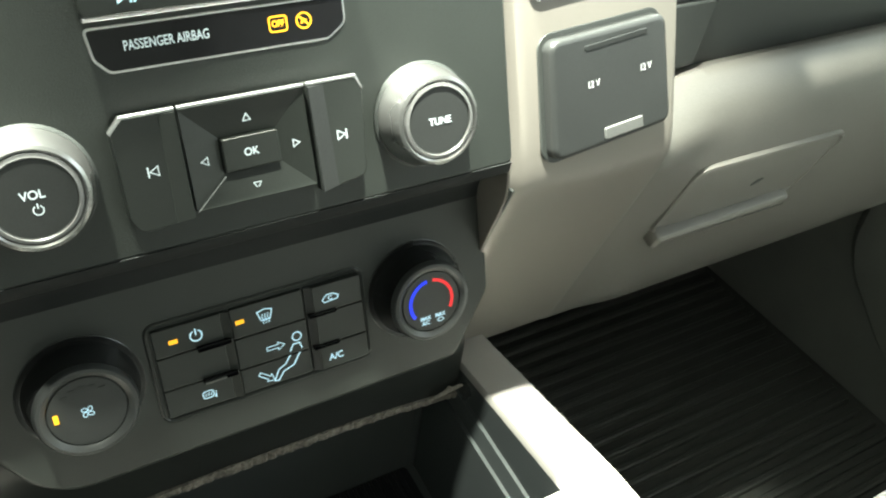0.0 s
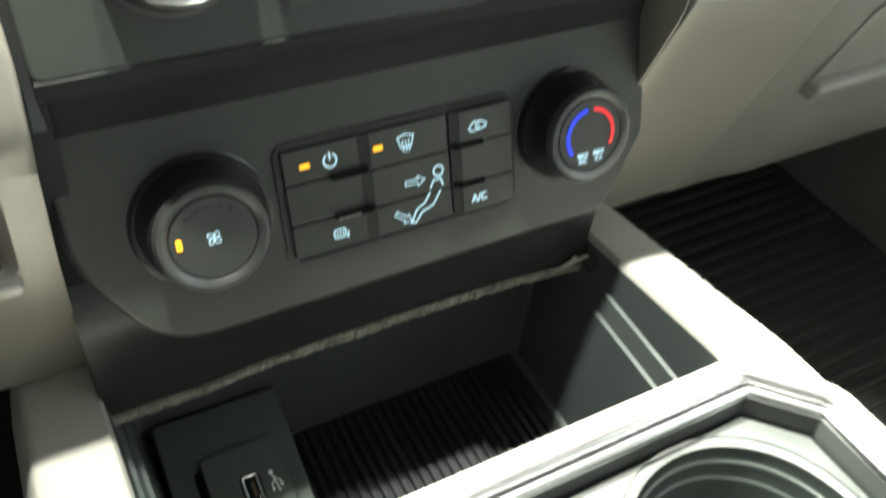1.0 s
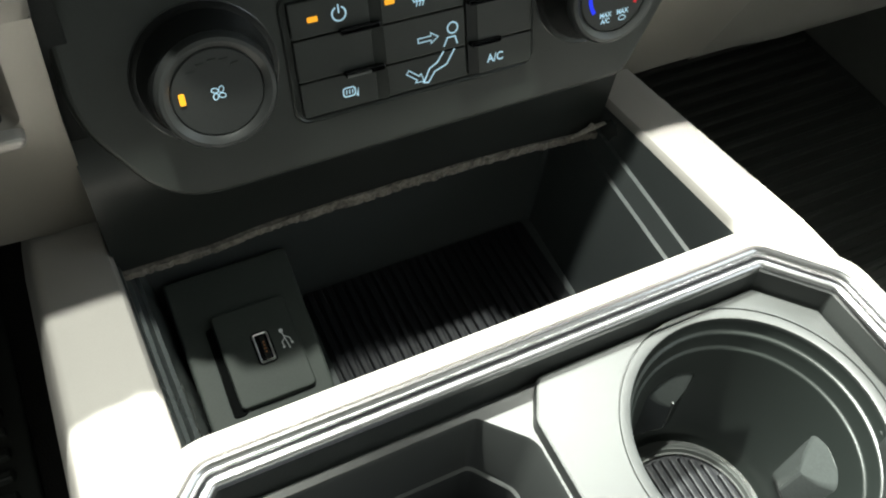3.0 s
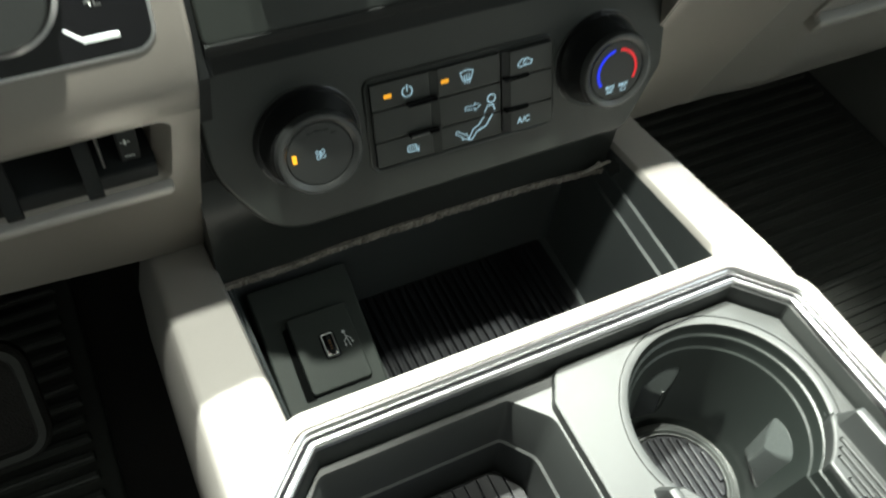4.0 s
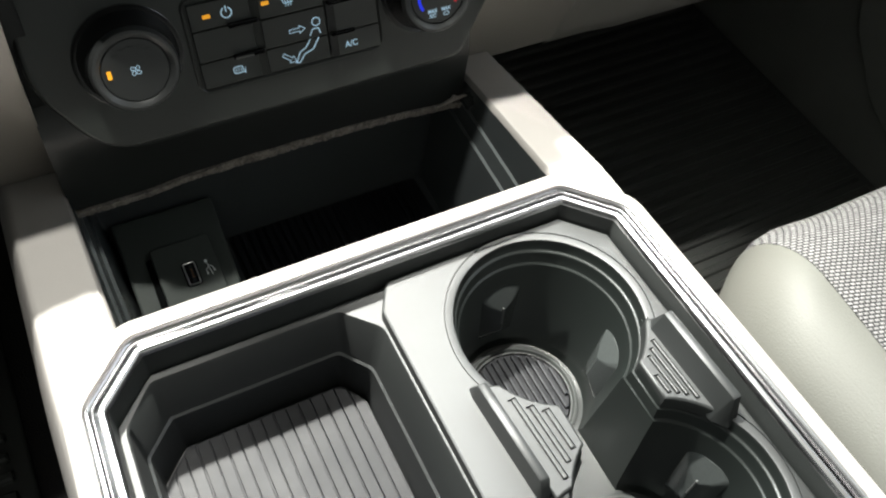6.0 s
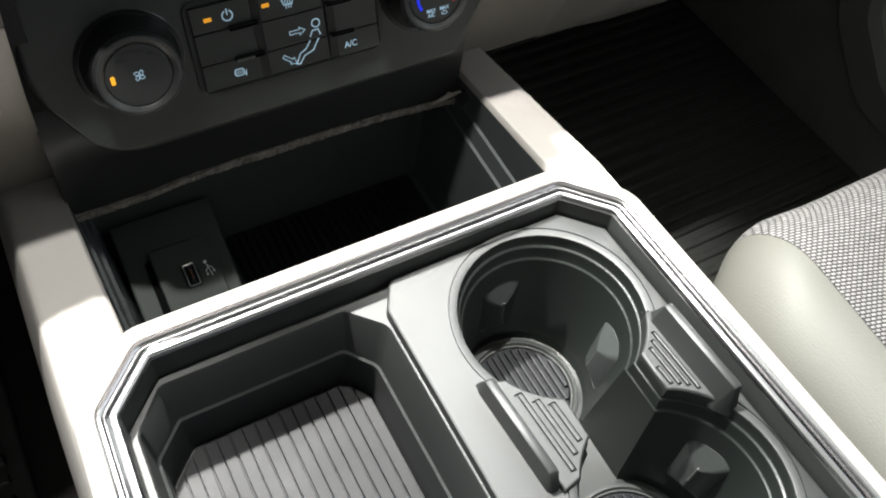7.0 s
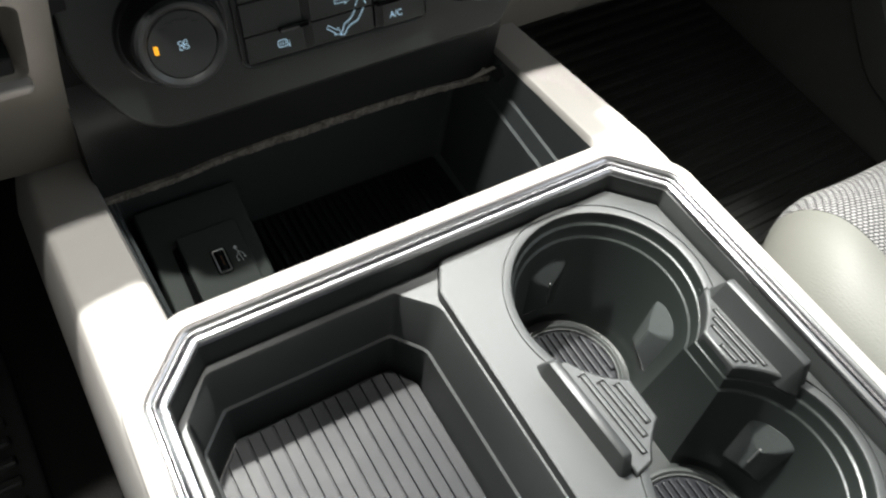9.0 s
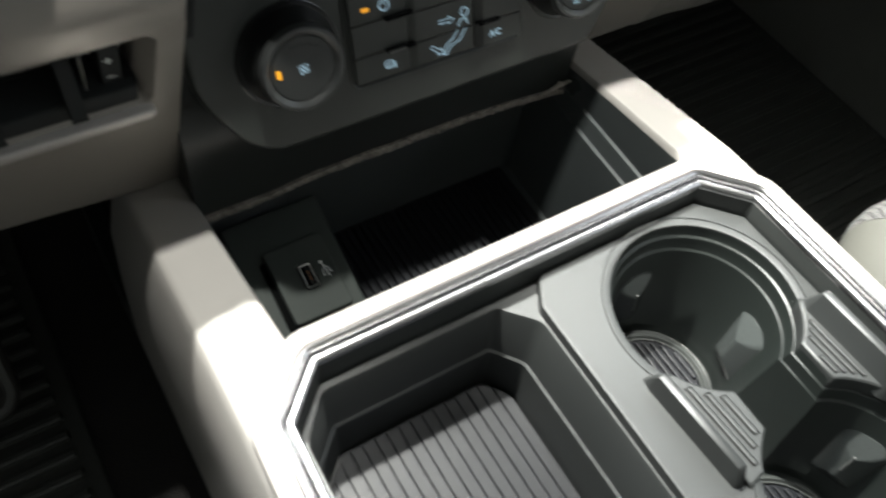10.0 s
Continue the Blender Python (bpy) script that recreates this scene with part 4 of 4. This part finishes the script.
part("trim_black_line", band([(0.0047, 0.3986), (0.0038, 0.3986)]), GLOSS, console, "thin black line beside the chrome")
# black strip paints a dark reflection between the chrome beads
part("trim_black_line", band([(0.0001, 0.3987), (-0.0012, 0.3984)]), GLOSS, console, "thin black line painted as a dark reflection between the beads")
part("trim_black_line", band([(-0.0051, 0.3962), (-0.0054, 0.3790), (-0.0080, 0.3785)]), BLACK, console, "black gap inside the chrome")

# front storage bin
bx = [(-0.1165, 0.0115), (0.1165, 0.0115), (0.121, 0.150), (-0.121, 0.150)]
bl = [(bx, 0.392), (offset(bx, -0.001), 0.37), (offset(bx, -0.0015), 0.362), (offset(bx, -0.0032), 0.3613), (offset(bx, -0.0052), 0.350), (offset(bx, -0.0070), 0.3493), (offset(bx, -0.015), 0.272)]
loops = []
for p, z in bl:
    loops.append([(x, y, min(z, rail_z(y) - 0.004)) for x, y in fillet(p, 0.004, 3)])
part("front_bin", loft(loops, cap0=False), BIN, console, "deep black storage bin")
bin_mat = part("bin_mat", slab(rect(-0.038, 0.0285, 0.1, 0.134, 0.003), 0.2715, 0.2728, 0.0004), MAT, console, "ribbed black bin mat")
for i in range(24):
    x = -0.036 + i * 0.0055
    part("rib", slab(rect(x, 0.030, x + 0.0036, 0.132, 0.0008, 2), 0.2725, 0.2755, 0.0008, n=2), MAT, bin_mat)

# media socket pod in the bin
POD = Matrix(((1, 0, 0, -0.0735), (0, 0.970, -0.2425, 0.089), (0, 0.2425, 0.970, 0.3075), (0, 0, 0, 1)))
pod = part("socket_pod", slab(fillet([(-0.0315, -0.060), (0.0265, -0.060), (0.0295, 0.0475), (-0.0315, 0.0475)], 0.002, 3), -0.045, 0.0, 0.0015, POD), POD_BLACK, console, "black raised pod in the bin")
mod = rect(-0.0162, -0.0245, 0.0195, 0.0225, 0.0025)
part("socket_plate", slab(offset(mod, 0.0005), -0.002, 0.0005, 0.0002, POD), MATT, pod)
# black strip painted for the shade left of the raised socket face
part("side_shade", slab(fillet([(-0.0205, -0.0262), (-0.0140, -0.0262), (-0.0140, 0.0200), (-0.0198, 0.0180)], 0.0015, 3), -0.002, 0.0006, 0.0002, POD), SHADE_AND_RIM, pod, "black strip painted for the shade beside the socket face")
FZ = 0.0050
part("socket_face", slab(mod, 0.0, FZ, 0.0009, POD), POD_BLACK, pod, "black socket face")
us = rect(-0.0012, -0.0072, 0.0060, 0.0072, 0.0012, 3)
part("socket_surround", slab(offset(us, 0.0009), FZ - 0.001, FZ + 0.0003, 0.0001, POD), SHADE_AND_RIM, pod, "black rim round the socket")
part("socket_shell", loft([[(x, y, FZ) for x, y in us], [(x, y, FZ + 0.0010) for x, y in us], [(x, y, FZ + 0.0012) for x, y in offset(us, -0.0003)], [(x, y, FZ + 0.0010) for x, y in offset(us, -0.0007)], [(x, y, FZ + 0.0002) for x, y in offset(us, -0.0008)]], POD, False, False), STEEL, pod, "bright metal socket shell")
part("socket_mouth", slab(offset(us, -0.0007), FZ, FZ + 0.0005, 0.0, POD), GLOSS, pod, "dark socket opening")
part("socket_tongue", slab(rect(0.0018, -0.0054, 0.0040, 0.0054), FZ, FZ + 0.0008, 0.0, POD), MATT, pod, "black contact tongue")
for v in (-0.0024, -0.0008, 0.0008, 0.0024):
    part("contact", slab(rect(0.0025, v - 0.0003, 0.0033, v + 0.0003), FZ + 0.0006, FZ + 0.0010, 0.0, POD), COPPER, pod)
bm = stroke([(0.0124, 0.0042), (0.0138, -0.0046)], 0.00045, FZ + 0.0003, POD)
stroke([(0.0129, 0.0012), (0.0110, -0.0006), (0.0112, -0.0026)], 0.00045, FZ + 0.0003, POD, bm)
stroke([(0.0127, 0.0024), (0.0150, 0.0004), (0.0154, -0.0018)], 0.00045, FZ + 0.0003, POD, bm)
slab(ring(0.0123, 0.0050, 0.0010, 12), FZ - 0.0001, FZ + 0.0003, m=POD, bm=bm)
slab(ring(0.0112, -0.0030, 0.0006, 10), FZ - 0.0001, FZ + 0.0003, m=POD, bm=bm)
slab(rect(0.0150, -0.0026, 0.0160, -0.0016), FZ - 0.0001, FZ + 0.0003, m=POD, bm=bm)
part("socket_mark", bm, PRINT, pod, "white branching socket symbol")

# cup and tray insert
inner = [p for p in offset(line, 0.0060, False)]
plane_outer = inner
CUP1, CUP2 = (0.0730, -0.0590), (0.0775, -0.1630)
pl = [p for p in offset(line, 0.0066, False) if p[0] > 0.02]
plat = fillet([(0.0085, -0.0075), (-0.0012, -0.0215), (-0.0012, -0.50)], [0.004, 0.006, 0.0], 5, False)[::-1]
plat = [(-0.0012, -0.50)] + fillet([(-0.0012, -0.50), (-0.0012, -0.0215), (0.0075, -0.0066), (0.05, -0.0066)], [0, 0.008, 0.005, 0], 6, False)[1:-1] + pl
plat = plat[::-1]


def cups(d, n=150):
    """Outline of the two wells and the passage between them, moved outwards by d."""
    r1, r2 = 0.0447 + d, 0.0466 + d
    xl, xr = 0.0535 - d * 0.5, 0.0970 + d * 0.5
    pts = []
    a0 = math.degrees(math.asin((xr - CUP1[0]) / r1))
    a1 = math.degrees(math.asin((CUP1[0] - xl) / r1))
    for i in range(n + 1):
        q = radians(-90 + a0 + (360 - a0 - a1) * i / n)
        pts.append((CUP1[0] + r1 * math.cos(q), CUP1[1] + r1 * math.sin(q)))
    b0 = math.degrees(math.asin((CUP2[0] - xl) / r2))
    b1 = math.degrees(math.asin((xr - CUP2[0]) / r2))
    for i in range(n + 1):
        q = radians(90 + b0 + (360 - b0 - b1) * i / n)
        pts.append((CUP2[0] + r2 * math.cos(q), CUP2[1] + r2 * math.sin(q)))
    return pts


tray_top = fillet([(-0.1115, -0.0095), (-0.0185, -0.0095), (-0.0022, -0.0265), (-0.0022, -0.42), (-0.1345, -0.42), (-0.1275, -0.0285)], [0.006, 0.004, 0.010, 0.01, 0.01, 0.008], 6)
tray_a = fillet([(-0.1085, -0.0150), (-0.0210, -0.0150), (-0.0085, -0.0310), (-0.0085, -0.41), (-0.1300, -0.41), (-0.1245, -0.0310)], [0.004, 0.006, 0.010, 0.01, 0.01, 0.006], 6)
tray_b = fillet([(-0.1060, -0.0185), (-0.0220, -0.0185), (-0.0130, -0.0330), (-0.0130, -0.405), (-0.1270, -0.405), (-0.1215, -0.0340)], [0.004, 0.005, 0.006, 0.01, 0.01, 0.006], 6)
insert = thing("cup_holder_insert", (0.0, -0.2, 0.30), "dark grey plastic insert with two cup wells and an open tray", "cup holder")
ZB, ZP = 0.3800, 0.3865
base_out = plane_outer[::-1]
part("deck", sheet(base_out, [tray_top, cups(0.0075)], ZB), INSERT, insert, "flat dark grey deck")
bm = loft([[(x, y, ZB) for x, y in tray_top], [(x, y, ZB - 0.0012) for x, y in offset(tray_top, 0.001)], [(x, y, 0.3530) for x, y in tray_a], [(x, y, 0.3520) for x, y in offset(tray_a, 0.0004)], [(x, y, 0.3516) for x, y in offset(tray_a, 0.0010)], [(x, y, 0.3511) for x, y in offset(tray_a, 0.0017)], [(x, y, 0.3498) for x, y in offset(tray_a, 0.0020)], [(x, y, 0.3205) for x, y in tray_b]], cap0=False)
part("tray", bm, INSERT, insert, "open tray with a stepped wall", smooth=33)
bm = sheet(offset(plat, -0.0012), [cups(0.0084)], ZP)
loft([[(x, y, ZP) for x, y in offset(plat, -0.0012)], [(x, y, ZP - 0.0004) for x, y in offset(plat, -0.0004)], [(x, y, ZP - 0.0012) for x, y in plat], [(x, y, ZB - 0.02) for x, y in plat]], cap0=False, cap1=False, bm=bm)
part("platform", bm, INSERT, insert, "raised deck round the cup wells")
rim_l = [(0.0084, ZP), (0.0082, ZP - 0.0007), (0.0079, ZP - 0.0007), (0.0076, ZP - 0.0001), (0.0042, ZP - 0.0001), (0.0037, ZP - 0.0003), (0.0034, ZP - 0.0014)]
part("well_rim", loft([[(x, y, z) for x, y in cups(d)] for d, z in rim_l], cap0=False, cap1=False), INSERT, insert, "grey rim round the wells", smooth=30)
wl = [(0.0034, ZP - 0.0014), (0.0027, 0.3800), (0.0024, 0.3794), (0.0018, 0.3791), (0.0014, 0.3789), (0.0011, 0.3784), (0.0009, 0.3776), (0.0002, 0.3716), (-0.0001, 0.3710), (-0.0006, 0.3707), (-0.0010, 0.3704), (-0.0013, 0.3696), (-0.0065, 0.3020), (-0.0085, 0.2975)]
part("cup_well", loft([[(x, y, z) for x, y in cups(d)] for d, z in wl], cap0=False), WELL, insert, "black double cup well", smooth=48)
for c, r in ((CUP1, 0.0310), (CUP2, 0.0330)):
    part("floor_ring", lathe([(r + 0.002, 0.2970), (r + 0.002, 0.2995), (r + 0.001, 0.3000), (r, 0.3000), (r - 0.001, 0.2985), (r - 0.003, 0.2985)], None, 56, c[0], c[1], cap1=False), BLACK, insert)
    disc = part("cup_mat", lathe([(r - 0.002, 0.2970), (r - 0.002, 0.2985)], None, 56, c[0], c[1]), MAT, insert, "ribbed rubber disc")
    k = int(r / 0.0042)
    for i in range(-k, k + 1):
        x = i * 0.0042
        hl = math.sqrt(max(0.0, (r - 0.004) ** 2 - x * x))
        if hl > 0.003:
            part("rib", slab(rect(c[0] + x - 0.0014, c[1] - hl, c[0] + x + 0.0014, c[1] + hl, 0.0006, 2), 0.2985, 0.3006, 0.0007, n=2), MAT, disc)
# sprung pads on the well walls
for c, r, angles in ((CUP1, 0.0418, (89, -20)), (CUP2, 0.0436, (19, 165))):
    for a in angles:
        m = Matrix.Translation((c[0], c[1], 0.3440)) @ Matrix.Rotation(radians(a), 4, "Z") @ Matrix.Translation((r, 0, 0)) @ Matrix.Rotation(radians(-90), 4, "Y") @ Matrix.Rotation(radians(6), 4, "Y")
        q = fillet([(-0.032, -0.011), (-0.032, 0.011), (0.011, 0.0150), (0.0125, -0.0150)], 0.0030, 4)[::-1]
        lo = [[(x, y, -0.004) for x, y in q], [(x, y, 0.001) for x, y in offset(q, -0.0005)], [(x * 0.60 - 0.005, y * 0.50, 0.0046) for x, y in q], [(x * 0.42 - 0.008, y * 0.05, 0.0066) for x, y in q]]
        pad = part("spring_pad", loft(lo, m), PAD_BLACK, insert, "glossy black sprung pad", smooth=25)
        if c is CUP2 or a > 0:
            part("ridge", slab(rect(-0.0150, -0.0006, -0.0010, 0.0006, 0.0004, 2), 0.0050, 0.0070, 0.0004, m, n=2), PALE, pad, "pale moulding ridge")

# grip blocks either side of the passage
def arc_pts(c, r, a0, a1, n=6):
    return [(c[0] + r * math.cos(radians(a0 + (a1 - a0) * i / n)), c[1] + r * math.sin(radians(a0 + (a1 - a0) * i / n))) for i in range(n + 1)]


ZG = 0.3885
left_blk = arc_pts(CUP1, 0.0468, 243.0, 207, 9) + [(0.0240, -0.0775), (0.0265, -0.1385)] + arc_pts(CUP2, 0.0487, 147, 121.9, 9)
right_blk = arc_pts(CUP2, 0.0487, 64.2, 28, 9) + [(0.1225, -0.1385), (0.1180, -0.0785)] + arc_pts(CUP1, 0.0468, -27, -56.7, 9)


def within(p, x, y):
    """Whether a point lies inside an outline."""
    n = 0
    for a, c in zip(p, p[1:] + p[:1]):
        if (a[1] > y) != (c[1] > y) and x < a[0] + (y - a[1]) * (c[0] - a[0]) / (c[1] - a[1]):
            n += 1
    return n % 2 == 1


def ccw(p):
    return p if sum(a[0] * b[1] - b[0] * a[1] for a, b in zip(p, p[1:] + p[:1])) > 0 else p[::-1]


for blk, x0, x1, sw, fx0, fx1, zf, ya, yb, lean in ((left_blk, 0.0310, 0.0530, 0.0021, 0.0195, 0.0240, 0.3990, -0.0720, -0.1375, 0.0035), (right_blk, 0.1003, 0.1143, 0.0014, 0.1195, 0.1240, 0.4010, -0.0765, -0.1425, 0.0030)):
    b = ccw(blk)
    ribs, slots, b_in = [], [], offset(b, -0.0018)
    for i in range(4):
        x = x0 + (x1 - x0) * (i + 0.5) / 4
        room = [y for y in (-0.155 + 0.0005 * k for k in range(200)) if all(within(b_in, x + w + lean * (-0.11 - y) / 0.06, y) for w in (-sw, sw))]
        if len(room) < 12:
            continue
        y0, y1 = room[0], room[-1]
        ribs.append([(px + lean * (-0.11 - py) / 0.06, py) for px, py in rect(x - sw * 0.2, y0 + 0.0006, x + sw * 0.85, y1 - 0.0006, 0.0005, 2)])
        slots.append([(px + lean * (-0.11 - py) / 0.06, py) for px, py in rect(x - sw, y0, x + sw, y1, 0.0005, 2)])
    # body with a rounded rim and sunk slots, a rounded rib standing in each
    edge = [(0.0, ZB - 0.0016), (0.0, ZG - 0.0012), (0.0004, ZG - 0.0004), (0.0012, ZG)]
    bm = sheet(offset(b, -0.0012), slots, ZG)
    loft([[(px, py, z) for px, py in offset(b, -d)] for d, z in edge], cap0=False, cap1=False, bm=bm)
    for sl in slots:
        loft([[(px, py, ZG) for px, py in sl], [(px, py, ZG - 0.0013) for px, py in offset(sl, -0.0001)]], cap0=False, bm=bm)
    g = part("grip_block", bm, INSERT, insert, "grey grip block between the wells", smooth=40)
    for rp in ribs:
        part("grip_rib", slab(rp, ZG - 0.0014, ZG + 0.0004, 0.0006, None, n=2), INSERT, g)
    # upstanding fin with sloped ends
    sgn = 1 if fx0 > 0.05 else -1
    inn, out = (fx0, fx1) if sgn > 0 else (fx1, fx0)
    slope_in = 0.0050 if sgn > 0 else 0.0020
    fin = []
    for y, z in ((ya, ZP - 0.004), (ya - 0.004, ZP + 0.0005), (ya - 0.0085, zf - 0.0008), (ya - 0.0095, zf), (yb + 0.0075, zf), (yb + 0.0062, zf - 0.0008), (yb + 0.002, ZP + 0.001), (yb, ZP - 0.004)):
        t = (z - ZP + 0.004) / (zf - ZP + 0.004)
        dx = lean * (-0.105 - y) / 0.06
        fin.append([(x + dx, y, zz) for x, zz in ((inn - sgn * slope_in * t - sgn * 0.001, ZP - 0.004), (inn, z - 0.0006), (inn + sgn * 0.0010, z), (out - sgn * 0.0010, z), (out, z - 0.0006), (out + sgn * 0.0015, ZP - 0.004))])
    part("fin", loft(fin), INSERT, g, "upstanding rounded fin", smooth=40)
settle(insert)

# loose ribbed mat in the tray
tm = thing("tray_mat", (-0.07, -0.2, 0.3205), "black rubber tray mat with lengthwise ribs", "mat")
mo = offset(tray_b, 0.0008)
part("sheet", slab(ccw(mo), 0.3195, 0.3218, 0.0005), MAT, tm)


def mat_front(x):
    """Front edge of the mat: straight, with both corners cut."""
    return min(-0.0205, -0.0205 - 1.0 * (-0.1055 - x), -0.0205 - 1.55 * (x + 0.0222)) + 0.0006 * noise.noise((x * 300, 0, 0))


xs = [-0.1222 + i * 0.0068 for i in range(17)]
for i, (a, b) in enumerate(zip(xs, xs[1:])):
    ga, gb = (0.0004, 0.0002) if i % 2 else (0.0002, 0.0004)
    strip_p = [(a + ga, -0.402), (b - gb, -0.402), (b - gb, mat_front(b)), (a + ga, mat_front(a))]
    part("rib", slab(strip_p, 0.3215, 0.3236, 0.0003, n=1), MAT, tm)
settle(tm)
tagged(part("tray_divider", slab(rect(-0.0240, -0.1150, -0.0050, -0.1100, 0.001), 0.3205, 0.3300, 0.0012), INSERT), "small dark plastic stop at the tray edge", "divider")

# frayed foam strip under the climate panel
random.seed(7)
bm = bmesh.new()
loops = []
N = 150
for i in range(N + 1):
    x = -0.119 + 0.241 * i / N
    z = foam_z(x) + 0.0004 * noise.noise((x * 70, 0, 0)) + random.uniform(-0.00015, 0.00015)
    thick = float(np.interp(x, (-0.046, -0.030, 0.05, 0.12), (0.0030, 0.0050, 0.0044, 0.0036)))
    t = thick + 0.0007 * noise.noise((x * 90, 3, 0))
    y = 0.1115 + random.uniform(-0.0006, 0.0006)
    loops.append([(x, y, z), (x, y + 0.0006, z + t), (x, y + 0.005, z + t), (x, y + 0.005, z - 0.0005)])
foam = tagged(part("foam_seal", loft(loops), FOAM, None, smooth=0), "frayed brown-grey foam strip hanging below the climate panel", "seal")
torn = [(0.0985, 0.3655), (0.1080, 0.3672), (0.1185, 0.3690), (0.1170, 0.3702), (0.1120, 0.3700), (0.1090, 0.3722), (0.1075, 0.3698), (0.1010, 0.3672)]
part("torn_end", loft([[(x, yy, z) for x, z in torn] for yy in (0.1095, 0.1108)]), TORN, foam, "pale torn end of the strip", smooth=0)

settle(console)

# ---- passenger seat ----
seat = thing("passenger_seat", (0.44, -0.3, FLOOR), "grey cloth truck seat with pale vinyl side bolsters", "seat")
SX0, SX1, SY = 0.180, 0.650, -0.036
part("base", slab(rect(SX0 + 0.02, -0.55, SX1 - 0.02, -0.10, 0.03), FLOOR, 0.24, 0.02), BLACK, seat, "dark seat base")


def seat_pad(xa, xb, name, mat, label, ta=0.0, tb=0.0):
    bm = bmesh.new()
    nx, ny = 30, 40
    loops = []
    for j in range(ny + 1):
        y = -0.60 + (SY + 0.60) * (1 - (1 - j / ny) ** 2.2)
        row = []
        for i in range(nx + 1):
            back = max(0.0, SY - 0.03 - y)
            x = (xa - ta * back) * (1 - i / nx) + (xb - tb * back) * i / nx
            e = min(x - SX0, SX1 - x)
            yf = SY - 0.055 * max(0.0, 1 - e / 0.085) ** 2
            ex, ey = e, (y - (-0.60)) / (SY + 0.60) * (yf + 0.60)
            yy = -0.60 + ey
            f = yf - yy
            z = 0.376 - 0.012 * (0.5 - 0.5 * math.cos(math.pi * min(1, max(0, (e - 0.03) / 0.10))))
            for q, r in ((ex, 0.055), (f, 0.05)):
                if q < r:
                    z -= (r - math.sqrt(max(0.0, r * r - (r - q) ** 2)))
            row.append((x, yy, z))
        loops.append(row)
    last = loops[-1]
    loops.append([(x, y - 0.004, z - 0.03) for x, y, z in last])
    loops.append([(x, y - 0.02, 0.22) for x, y, z in last])
    loft(loops, closed=False, bm=bm)
    if abs(xa - SX0) < 1e-6 or abs(xb - SX1) < 1e-6:
        k = 0 if abs(xa - SX0) < 1e-6 else -1
        sg = 1 if k == 0 else -1
        col = [lp[k] for lp in loops]
        loft([col, [(x + sg * 0.006, y, min(z, 0.30)) for x, y, z in col], [(x + sg * 0.02, y, min(z, 0.22)) for x, y, z in col]], closed=False, bm=bm)
    bmesh.ops.remove_doubles(bm, verts=bm.verts[:], dist=0.0002)
    return part(name, bm, mat, seat, label, smooth=60)


seat_pad(SX0, SX0 + 0.0038, "side_panel", SIDE_VINYL, "darker vinyl side")
seat_pad(SX0 + 0.0038, 0.2340, "bolster", VINYL, "pale grey-green vinyl bolster", tb=0.06)
seat_pad(0.2345, 0.5910, "cushion", CLOTH, "grey woven cloth cushion", ta=0.06)
seat_pad(0.5915, SX1, "bolster", VINYL, "pale grey-green vinyl bolster")
# welt along the inner edge of the bolster
welt = []
for i in range(60):
    f = 0.50 * (1 - i / 59) ** 1.6 + 0.004
    e = 0.0038
    yf = SY - 0.055 * (1 - e / 0.085) ** 2
    z = 0.376
    for q, r in ((e, 0.055), (f, 0.05)):
        if q < r:
            z -= r - math.sqrt(max(0.0, r * r - (r - q) ** 2))
    welt.append(Vector((SX0 + e, yf - f, z + 0.0004)))
loops = []
for i, p in enumerate(welt):
    d = (welt[min(i + 1, 59)] - welt[max(i - 1, 0)]).normalized()
    a = d.cross(Vector((1, 0, 0.3))).normalized()
    c2 = d.cross(a)
    loops.append([tuple(p + (a * math.cos(k * math.pi / 4) + c2 * math.sin(k * math.pi / 4)) * 0.0013) for k in range(8)])
part("welt", loft(loops), VINYL, seat, "pale stitched welt", smooth=60)
back_p = fillet([(SX0, -0.60), (SX1, -0.60), (SX1, -0.74), (SX0, -0.74)][::-1], 0.04, 5)
part("backrest", loft([[(x, y - 0.25 * (z - 0.25), z) for x, y in back_p] for z in (0.25, 0.4, 0.7, 0.95)]), CLOTH, seat, "grey cloth backrest")
settle(seat)
